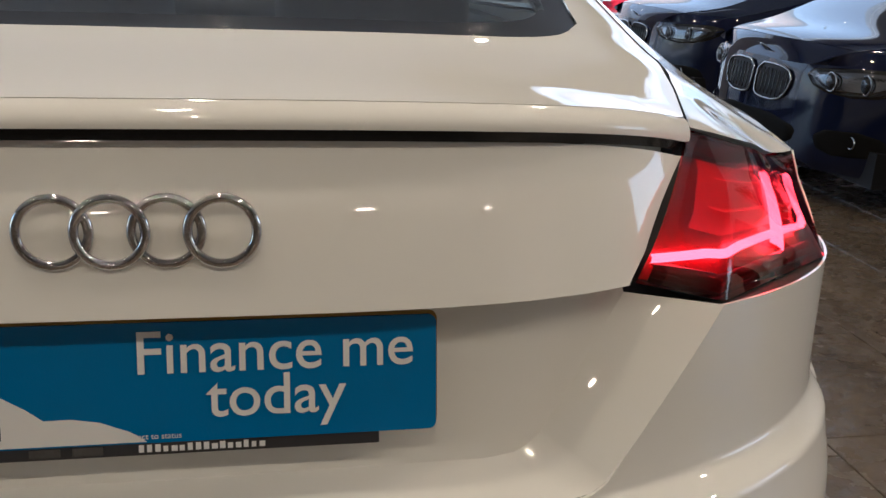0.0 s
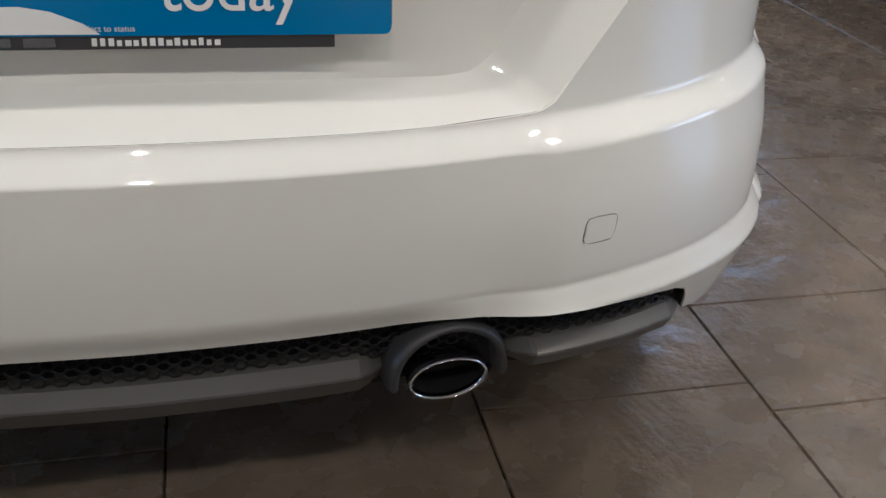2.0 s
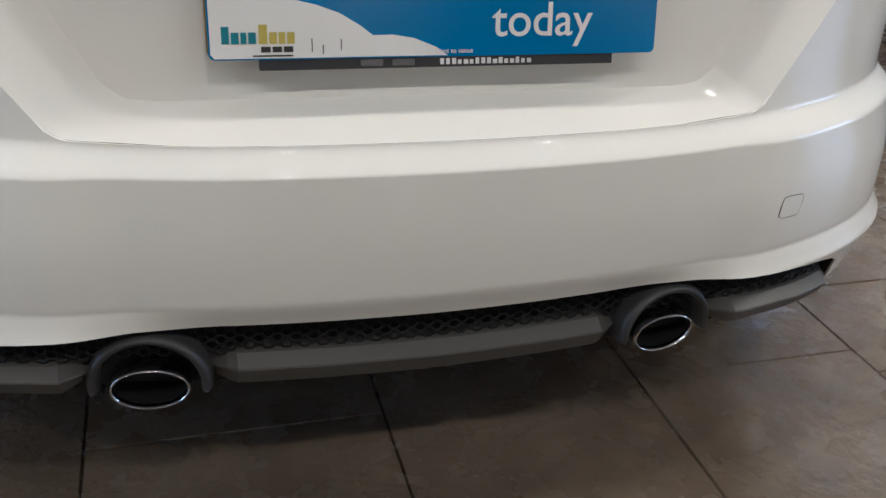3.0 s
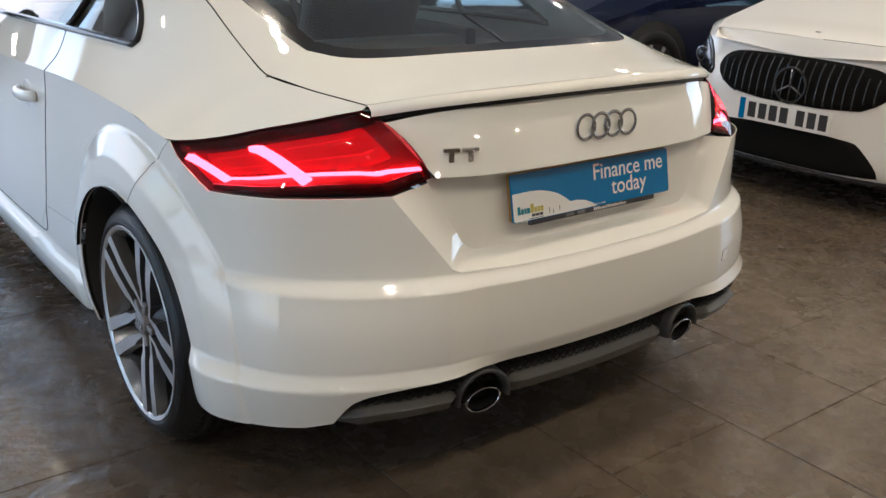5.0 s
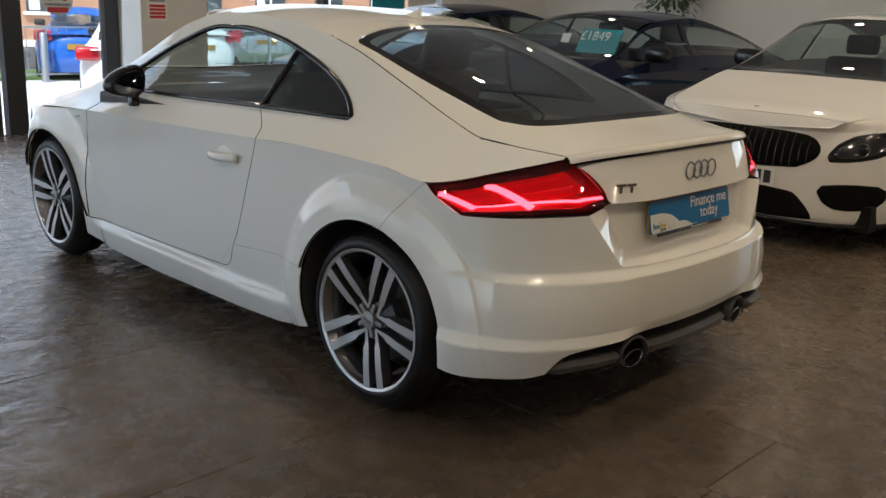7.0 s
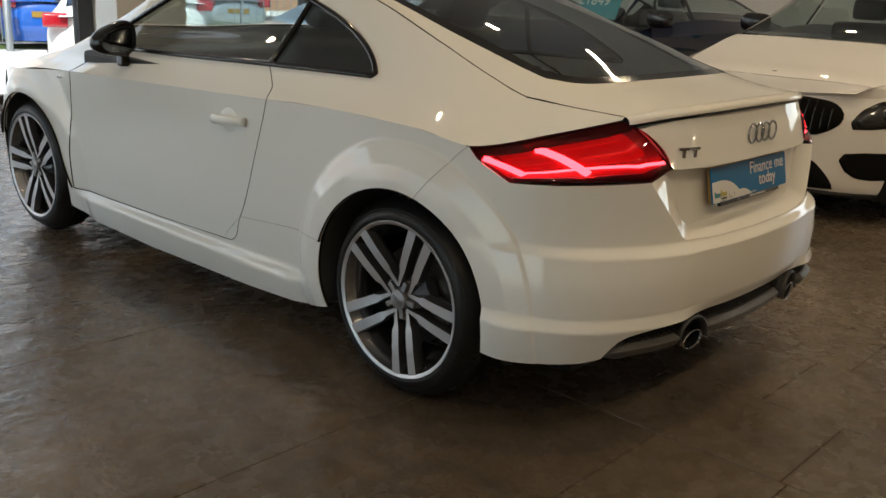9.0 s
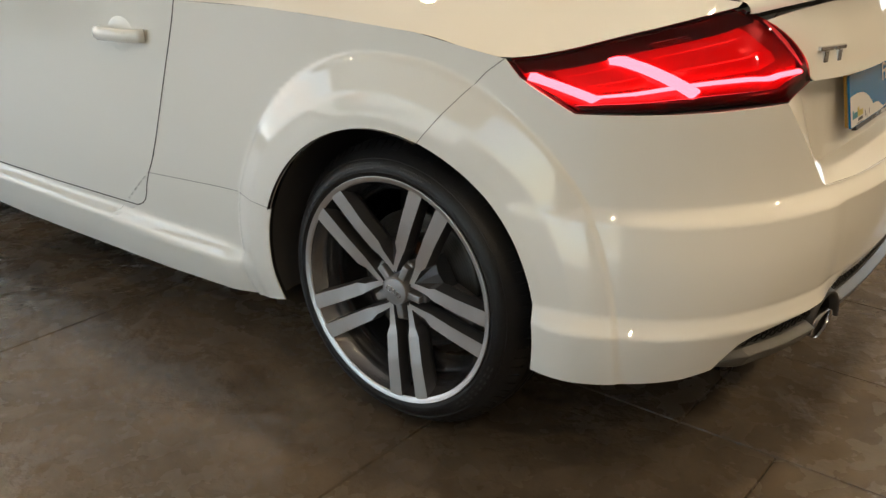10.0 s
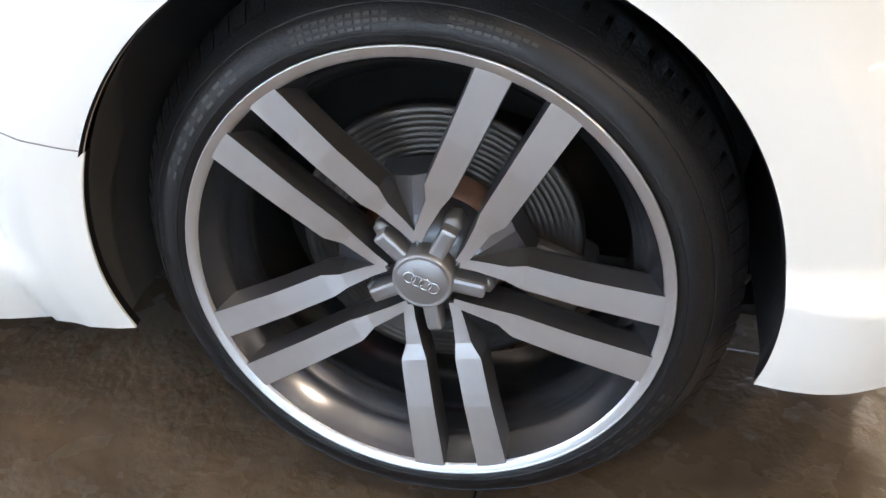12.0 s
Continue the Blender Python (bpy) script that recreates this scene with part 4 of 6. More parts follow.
rows = []
for v in np.linspace(0, 1, 6):
    rows.append([(x, rim_y(x) + 0.034, float(f_vb(abs(x)) * (1 - v) + f_vt(abs(x)) * v)) for x in xs])
diffuser = panel("diffuser", np.array(rows), M_SATIN, coupe, "black mesh diffuser with grey blades", edges="", gap=0)
rows = []
for v in (0, 1):
    rows.append([(x, rim_y(x) + 0.034 + 0.30 * v, float(f_vb(abs(x))) - 0.06 * v) for x in xs])
panel("diffuser_floor", np.array(rows), M_SATIN, coupe, edges="", gap=0, flip=True)
# honeycomb bars
for i in range(8):
    pts = []
    for k in range(337):
        x = -0.63 + 1.26 * k / 336
        zb, zt2 = float(f_vb(abs(x))) + 0.046, float(f_vt(abs(x))) - 0.002
        z = zb + (zt2 - zb) * (i + 0.5) / 8 + 0.0026 * (1 if ((k // 3) + i) % 2 else -1)
        pts.append((x, rim_y(x) + 0.022, z))
    tube("mesh_bar", pts, 0.0019, M_SATIN, diffuser, n=4)


def blade(x0, x1, tall=1.0, name="diffuser_blade"):
    """Grey lip below the mesh: sloping top, sharp edge and undercut face, chamfered at its ends."""
    n = 48
    prof = ((0.056, 0.034), (0.052, 0.016), (0.0405, -0.001), (0.0375, -0.002), (0.010, 0.012), (0.004, 0.022), (0.0, 0.08))
    verts, faces = [], []
    for x in np.linspace(x0, x1, n):
        e = min(1.0, min(abs(x - x0), abs(x1 - x)) / 0.032)
        for dz, dy in prof:
            dz = 0.020 + (dz - 0.020) * (0.62 + 0.38 * e)
            verts.append((x, rim_y(x) + dy + 0.026 * (1 - e), float(f_vb(abs(x))) + dz * tall))
    k = len(prof)
    for i in range(n - 1):
        for j in range(k - 1):
            faces.append((i * k + j, i * k + j + 1, (i + 1) * k + j + 1, (i + 1) * k + j))
    faces += [tuple(range(k))[::-1], tuple(range((n - 1) * k, n * k))]
    link(name, verts, faces, M_GREYBLADE, diffuser, "satin grey diffuser blade", smooth=False)


blade(-0.284, 0.268)
for sd in (-1, 1):
    a, b = sorted((0.402, 0.668)) if sd > 0 else (-0.668, -0.420)
    blade(a, b, 0.85)
    # exhaust surround and chrome tip
    cx, cz = (0.336 if sd > 0 else -0.353), 0.281
    cy = rim_y(cx)
    ob = revolve("exhaust_surround", [(0.074, 0.05), (0.0735, 0.006), (0.070, -0.004), (0.066, -0.006), (0.0615, -0.002), (0.059, 0.012), (0.057, 0.06)], M_SURROUND, coupe, 48, "dark grey arched exhaust surround", arc=(math.radians(-8), math.radians(188)))
    ob.matrix_basis = pose(cx, cy + 0.004, cz, 0, 0, 90 + sd * 7) @ Matrix.Diagonal((1, 1, 0.97, 1))
    ob = revolve("exhaust_well", [(0.058, 0.0), (0.058, 0.09), (0.0, 0.092)], M_SATIN, coupe, 32, arc=(math.radians(-20), math.radians(200)))
    ob.matrix_basis = pose(cx, cy + 0.016, cz, 0, 0, 90 + sd * 7)
    ob = revolve("exhaust_tip", [(0.0440, 0.10), (0.0440, 0.006), (0.0455, 0.001), (0.0475, 0.0), (0.0490, 0.003), (0.0495, 0.02), (0.0495, 0.12)], M_CHROME, coupe, 64, "oval chrome exhaust tip")
    ob.matrix_basis = pose(cx, cy + 0.002, 0.274, 0, 0, 90 + sd * 5) @ pose(0, 0, 0, 0, -8, 0) @ Matrix.Diagonal((1, 0.97, 0.66, 1))
    ob2 = revolve("exhaust_bore", [(0.0, 0.098), (0.0438, 0.098), (0.0438, 0.008)], M_SATIN, coupe, 48)
    ob2.matrix_basis = ob.matrix_basis

# tow-eye cover in the bumper
cov = np.array([skin_at(x, z, -0.0008) for z in np.linspace(0.444, 0.474, 8) for x in np.linspace(0.474, 0.513, 8)]).reshape(8, 8, 3)
panel("tow_eye_cover", cov, M_WHITE, coupe, "small white tow-eye cover", edges="", gap=0)
loop = np.vstack([resample([(0.472, 0.450), (0.473, 0.472), (0.478, 0.4765), (0.510, 0.475), (0.5145, 0.470), (0.512, 0.447), (0.508, 0.442), (0.476, 0.4435), (0.472, 0.450)], 60, 1)])
tube("cover_joint", [skin_at(x, z, -0.0002) for x, z in loop[:-1]], 0.0008, M_JOINT, coupe, closed=True, n=4)

# mirror glass: the dark reflection is put into its colour
M_MIRROR = mat("mirror glass with dark reflection in its colour", (0.10, 0.11, 0.12), 0.03, metal=1.0)
# mirrors
for sd in (-1, 1):
    mir = new("door_mirror")
    mir.parent = coupe
    bm = bmesh.new()
    bmesh.ops.create_uvsphere(bm, u_segments=24, v_segments=14, radius=1.0)
    for v in bm.verts:
        p = v.co
        e = 0.80
        q = Vector([math.copysign(abs(c) ** e, c) for c in p])
        taper = 1.0 - 0.34 * q.x * sd
        v.co = (q.x * 0.090, q.y * 0.070 * taper + 0.03 * q.x * sd * 0.3, q.z * 0.066 * taper - 0.014 * q.x * sd)
        if v.co.y < -0.035:
            v.co.y = -0.035
    part("mirror_housing", bm, M_BLACK, mir, "gloss black mirror housing", smooth=True).location = (sd * 0.872, 1.69, 0.975)
    bm = bmesh.new()
    bmesh.ops.create_uvsphere(bm, u_segments=28, v_segments=14, radius=1.0)
    for v in bm.verts:
        q = [math.copysign(abs(k) ** 0.75, k) for k in v.co]
        v.co = (q[0] * 0.070, q[1] * 0.0035, q[2] * 0.048 * (1 - 0.25 * q[0] * sd) - 0.010 * q[0] * sd)
    part("mirror_glass", bm, M_MIRROR, mir, "mirror glass, coloured dark for its reflection").location = (sd * 0.868, 1.654, 0.975)
    bm = box_bm(-0.020, 0.020, -0.020, 0.025, -0.075, 0.0, 0.010)
    part("mirror_foot", bm, M_BLACK, mir).location = (sd * 0.822, 1.70, 0.940)

# door handles
for sd in (-1, 1):
    z0 = 0.752
    pts = []
    for k in range(17):
        u = k / 16
        y = 0.785 + 0.195 * u
        x = skin(h_at_y(y, z0), z0)[0] + 0.006 + 0.024 * math.sin(math.pi * u) ** 0.5
        pts.append((sd * x, y, z0 + 0.010 * (0.5 - u) + 0.004))
    tube("door_handle", pts, [0.017] * 17, M_WHITE, coupe, "body-coloured door handle", n=10, flat=0.6)
    bm = bmesh.new()
    bmesh.ops.create_uvsphere(bm, u_segments=24, v_segments=12, radius=1.0)
    for v in bm.verts:
        v.co = (v.co.x * 0.0035, v.co.y * 0.055, v.co.z * 0.047)
    xk = skin(h_at_y(0.89, z0), z0)[0]
    part("handle_dish", bm, M_WHITE, coupe, smooth=True).location = (sd * (xk - 0.001), 0.89, z0)

# small badge on each front wing
for sd in (-1, 1):
    xk = skin(h_at_y(2.20, 0.772), 0.772)[0]
    part("wing_badge", box_bm(-0.003, 0.003, -0.022, 0.022, -0.005, 0.005, 0.001), M_CHROME, coupe, "small chrome wing badge").location = (sd * (xk + 0.0015), 2.20, 0.772)

# cabin: seats, wheel, dash, rear shelf
def seat(x, y, z, h, name="car_seat"):
    s = new(name)
    s.parent = coupe
    part("seat_cushion", box_bm(x - 0.25, x + 0.25, y, y + 0.5, z, z + 0.16, 0.05, 3), M_CABIN, s, smooth=True)
    bm = box_bm(x - 0.24, x + 0.24, -0.06, 0.06, 0, h, 0.05, 3)
    ob = part("seat_back", bm, M_CABIN, s, smooth=True)
    ob.matrix_basis = pose(0, y - 0.02, z + 0.14, 20, 0, 0)
    bm = box_bm(x - 0.14, x + 0.14, -0.05, 0.05, h + 0.0, h + 0.19, 0.045, 3)
    ob = part("headrest", bm, M_CABIN, s, smooth=True)
    ob.matrix_basis = pose(0, y - 0.02, z + 0.14, 17, 0, 0)


seat(-0.36, 1.10, 0.36, 0.60)
seat(0.36, 1.10, 0.36, 0.60)
part("rear_bench", box_bm(-0.50, 0.50, 0.42, 0.56, 0.40, 0.92, 0.05, 3), M_CABIN, coupe, smooth=True)
part("parcel_shelf", box_bm(-0.50, 0.50, -0.36, 0.46, 0.855, 0.875, 0.008), M_CABIN, coupe)
part("dashboard", box_bm(-0.66, 0.66, 1.86, 2.25, 0.50, 0.905, 0.05, 3), M_CABIN, coupe, smooth=True)
part("door_card", box_bm(-0.80, -0.74, 0.75, 2.1, 0.35, 0.90, 0.02), M_CABIN, coupe)
part("door_card", box_bm(0.74, 0.80, 0.75, 2.1, 0.35, 0.90, 0.02), M_CABIN, coupe)
ob = part("steering_wheel", torus_bm(0.175, 0.016), M_CABIN, coupe, smooth=True)
ob.matrix_basis = pose(0.36, 1.72, 0.86, -22, 0, 0)

# number plate with a finance card over it
M_BLUE = mat("printed blue card", (0.004, 0.155, 0.40), 0.22, var=0.08, scale=3)
M_CARD = mat("white printed card", (0.80, 0.80, 0.79), 0.25)
M_INK = mat("dark print", (0.03, 0.03, 0.035), 0.4)
M_TEAL = mat("teal print", (0.02, 0.20, 0.27), 0.4)
M_GOLD = mat("ochre print", (0.50, 0.42, 0.08), 0.4)
M_AMBER = mat("yellow plate edge", (0.30, 0.17, 0.02), 0.3)


def text(name, body, size, m, parent, loc, label="", align="LEFT", bold=0.0):
    cu = bpy.data.curves.new(name, "FONT")
    cu.body, cu.size, cu.align_x, cu.offset = body, size, align, bold
    cu.extrude = 0.0002
    ob = bpy.data.objects.new("tmp", cu)
    scene.collection.objects.link(ob)
    bpy.context.view_layer.update()
    me = bpy.data.meshes.new_from_object(ob.evaluated_get(bpy.context.evaluated_depsgraph_get()))
    bpy.data.objects.remove(ob)
    me.materials.clear()
    me.materials.append(m)
    o = new(name, me)
    o.parent = parent
    o.matrix_basis = pose(*loc)
    if label:
        tagged(o, label)
    return o


plate = new("number_plate")
plate.parent = coupe
PT = 11.5
plate.matrix_basis = pose(0, -0.683, 0.720, -PT, 0, 0)
part("plate_backing", card_bm(-0.2625, 0.2625, 0.000, 0.006, -0.0535, 0.0562, 0.008), M_AMBER, plate, "yellow plate edge behind the card")
part("plate_holder", box_bm(-0.208, 0.208, -0.002, 0.008, -0.067, -0.045, 0.001), M_INK, plate, "black dealer plate holder")
card = part("finance_card", card_bm(-0.261, 0.261, -0.005, -0.0008, -0.055, 0.053, 0.007), M_BLUE, plate, "blue and white printed card")
# white hill shape at the card's lower corner
hill = [(-0.259, -0.049), (-0.255, -0.0535), (0.002, -0.0535), (-0.012, -0.044), (-0.038, -0.034), (-0.062, -0.030), (-0.084, -0.0305), (-0.098, -0.020), (-0.120, -0.007), (-0.145, 0.002), (-0.172, 0.008), (-0.205, 0.011), (-0.259, 0.010)]
link("card_hill", [(x, -0.0056, z) for x, z in hill], [tuple(range(len(hill)))], M_CARD, card, smooth=False)
text("lettering", "Finance me", 0.0545, M_CARD, card, (-0.008, -0.0062, 0.008, 90, 0, 0), "white words on the card", bold=0.0003)
text("lettering", "today", 0.0545, M_CARD, card, (0.054, -0.0062, -0.033, 90, 0, 0), "white words on the card", bold=0.0003)
text("small_lettering", "*Subject to status", 0.0075, M_CARD, card, (-0.022, -0.0062, -0.051, 90, 0, 0))


def bars(parent, m, specs, y=-0.0062, name="print_bar"):
    for x0, x1, z0, z1 in specs:
        part(name, box_bm(x0, x1, y - 0.0003, y + 0.0003, z0, z1), m, parent)


bars(card, M_TEAL, [(-0.247, -0.239, -0.038, -0.020), (-0.237, -0.229, -0.038, -0.026), (-0.227, -0.221, -0.038, -0.026), (-0.219, -0.211, -0.038, -0.026)])
bars(card, M_GOLD, [(-0.208, -0.199, -0.038, -0.018), (-0.197, -0.189, -0.038, -0.026), (-0.187, -0.180, -0.038, -0.026), (-0.178, -0.170, -0.038, -0.026)])
bars(card, M_INK, [(-0.206, -0.196, -0.047, -0.041), (-0.194, -0.184, -0.047, -0.041), (-0.182, -0.172, -0.047, -0.041), (-0.215, -0.172, -0.0515, -0.0500)])
bars(card, M_INK, [(-0.152, -0.1510, -0.047, -0.033), (-0.140, -0.139, -0.050, -0.040), (-0.120, -0.119, -0.046, -0.034)])
rb = random.Random(3)
bars(plate, M_CARD, [(-0.006 + 0.0070 * i, -0.006 + 0.0070 * i + rb.uniform(0.0040, 0.0054), -0.0640, -0.0640 + rb.choice((0.0050, 0.0050, 0.0068))) for i in range(16)], y=-0.0026)
bars(plate, M_BARREL, [(-0.062, -0.036, -0.0645, -0.0570), (-0.098, -0.072, -0.0645, -0.0570)], y=-0.0026)


# ---- showroom shell ----
XL, XR, YB, YG, CEIL = -8.0, 8.4, -15.5, 6.75, 3.3


def slab(name, x0, x1, y0, y1, z0, z1, m, kind="structure", label="", parent=None, bev=0.0):
    ob = part(name, box_bm(x0, x1, y0, y1, z0, z1, bev), m, parent)
    if not parent:
        tagged(ob, label, kind=kind)
    return ob


M_CONC = mat("pale forecourt concrete", (0.58, 0.57, 0.55), 0.8, var=0.12, scale=1.5, bump=0.2, bump_scale=40)
M_ASPH = mat("road asphalt", (0.06, 0.06, 0.062), 0.85, var=0.2, scale=2, bump=0.3, bump_scale=120)
M_GRASS = mat("verge grass", (0.08, 0.13, 0.03), 0.9, var=0.4, scale=6, bump=0.5, bump_scale=90)
M_BRICK = mat("orange brick facade", (0.42, 0.22, 0.13), 0.85, var=0.2, scale=4, bump=0.2, bump_scale=60)
M_POSTER = mat("printed poster", (0.72, 0.72, 0.70), 0.4)
M_TEALP = mat("teal poster", (0.01, 0.24, 0.32), 0.35, var=0.1)
M_REDP = mat("red print", (0.5, 0.03, 0.03), 0.5)
M_GREYP = mat("grey print", (0.25, 0.25, 0.27), 0.5)
M_GREYW = mat("dark grey of the unseen walls", (0.16, 0.155, 0.15), 0.7, var=0.05, scale=2, bump=0.05)
M_COLUMN = mat("warm white column", (0.62, 0.60, 0.56), 0.7, var=0.05, scale=3, bump=0.05)

slab("ground", -60, 60, YG + 0.1, 70, -0.70, -0.42, M_CONC, label="pale concrete forecourt and street ground")
slab("road", -60, 60, 19, 27, -0.42, -0.41, M_ASPH, label="grey asphalt road")
slab("verge", -60, 60, 16.5, 18.6, -0.42, -0.39, M_GRASS, label="strip of grass by the road")
for y0, y1, z0, z1 in ((YB, -3.0, 0, CEIL), (-0.6, YG + 0.2, 0, CEIL), (-3.0, -0.6, 0, 0.8), (-3.0, -0.6, 2.6, CEIL)):
    slab("wall_east", XR, XR + 0.2, y0, y1, z0, z1, M_WALL, label="white painted showroom wall")
for y0 in (-3.0, -2.2, -1.4):
    p = slab("window_pane", XR + 0.10, XR + 0.11, y0 + 0.04, y0 + 0.76, 0.8, 2.6, M_PANE, label="clear side window pane")
    p.visible_shadow = False
    slab("window_post", XR, XR + 0.12, y0 - 0.04, y0 + 0.04, 0.8, 2.6, M_FRAME, label="dark grey metal window post")
slab("ground", XR + 0.2, 60, -40, YG + 0.1, -0.70, -0.42, M_CONC, label="pale concrete forecourt beside the showroom")
# unseen south and west walls, added dark to lower fill and paint reflections
slab("wall_south", XL, XR, YB - 0.2, YB, 0, CEIL, M_GREYW, label="unseen far wall, dark grey to cut fill light")
slab("wall_west", XL - 0.2, XL, YB, -3.0, 0, CEIL, M_GREYW, label="unseen side wall, dark grey to cut fill light")
slab("ceiling", XL - 0.2, XR + 0.2, YB - 0.2, YG + 0.2, CEIL, CEIL + 0.2, M_CEIL, label="dark showroom ceiling")
slab("wall_north", 6.2, XR, YG, YG + 0.2, 0, CEIL, M_WALL, label="white wall beside the glazing")
slab("lintel", XL, 6.2, YG, YG + 0.2, 2.75, CEIL, M_COLUMN, label="pale lintel over the glazed front")
slab("column", 1.63, 2.36, YG - 0.45, YG + 0.2, 0, 2.75, M_COLUMN, label="warm white square column with notices", bev=0.01)

for x0, x1 in ((0.39, 0.43), (0.49, 0.67), (1.48, 1.62), (-2.6, -2.5), (-5.4, -5.3), (4.2, 4.28)):
    slab("window_post", x0, x1, YG, YG + 0.12, 0, 2.75, M_FRAME, label="dark grey metal window post")
for x0, x1 in ((-8.0, -5.4), (-5.3, -2.6), (-2.5, 0.39), (0.67, 1.48), (2.37, 4.2), (4.28, 6.2)):
    p = slab("window_pane", x0, x1, YG + 0.04, YG + 0.05, 0.06, 2.75, M_PANE, label="clear shop window pane")
    p.visible_shadow = False
    slab("window_sill", x0, x1, YG, YG + 0.12, 0.0, 0.06, M_FRAME, label="dark grey window sill rail")
for y0 in (-3.0, 0.2, 3.4):
    p = slab("window_pane", XL - 0.06, XL - 0.05, y0 + 0.05, y0 + 3.15, 0.06, 2.75, M_PANE, label="clear shop window pane")
    p.visible_shadow = False
    slab("window_post", XL - 0.12, XL, y0 - 0.05, y0 + 0.05, 0, 2.75, M_FRAME, label="dark grey metal window post")
slab("lintel", XL - 0.2, XL, -3.0, YG, 2.75, CEIL, M_COLUMN, label="pale lintel over the glazed side")
slab("ground", -60, XL - 0.1, -40, YG + 0.1, -0.70, -0.42, M_CONC, label="pale concrete forecourt beside the showroom")

# daylight standing in for the sky in the glazed openings
area("daylight_front", (-0.5, YG - 0.08, 1.5), (-0.5, 0, 1.1), 13.0, 2.5, 66, (0.86, 0.94, 1.0))
area("daylight_side", (XL + 0.06, 1.8, 1.5), (0, 1.8, 1.0), 9.0, 2.5, 6, (0.86, 0.94, 1.0))
area("daylight_east", (XR - 0.06, -1.8, 1.7), (0, -1.4, 0.9), 2.3, 1.7, 13, (0.92, 0.96, 1.0))

# ceiling spots
SPOT_ROWS = ((-11.0, 40.0, 0.46, (-6.2, -2.1, 2.0, 6.2)), (-2.9, 9.8, 0.12, (-4.2, -2.2, -0.2, 1.8, 3.8, 6.2)), (-0.85, 7.2, 0.12, (-4.2, -2.2, -0.2, 1.8, 3.8, 6.2)),
             (1.6, 6.4, 0.12, (-4.2, -2.2, -0.2, 1.8, 3.8, 6.2)), (4.4, 5.2, 0.12, (-4.2, -2.2, -0.2, 1.8, 3.8, 6.2)))
for y, power, wide, places in SPOT_ROWS:
    for x in places:
        sp = thing("ceiling_spot", "round white recessed ceiling spot, lit", "ceiling light", (x, y, CEIL, 0, 0, 0), group="ceiling spots")
        k = wide / 0.12
        ob = revolve("spot_rim", [(0.062 * k, -0.004), (0.062 * k + 0.023, -0.010), (0.062 * k + 0.030, -0.004), (0.062 * k + 0.030, 0.0)], M_WALL, sp, 24)
        ob.matrix_basis = pose(0, 0, 0, 0, 90, 0) @ Matrix.Diagonal((-1, 1, 1, 1))
        d = bpy.data.lights.new("spot", "AREA")
        d.shape, d.size, d.energy, d.color = "DISK", wide, power * (0.30 if x < -1 and y > -2 else 0.55 if x < -5 else 1.0), (1.0, 0.77, 0.49)
        ob = new("spot_light", d)
        ob.parent = sp
        ob.matrix_basis = pose(0, 0, -0.015)


# ---- other cars ----
NOSE_STEPS = np.linspace(0, 0.3, 200)

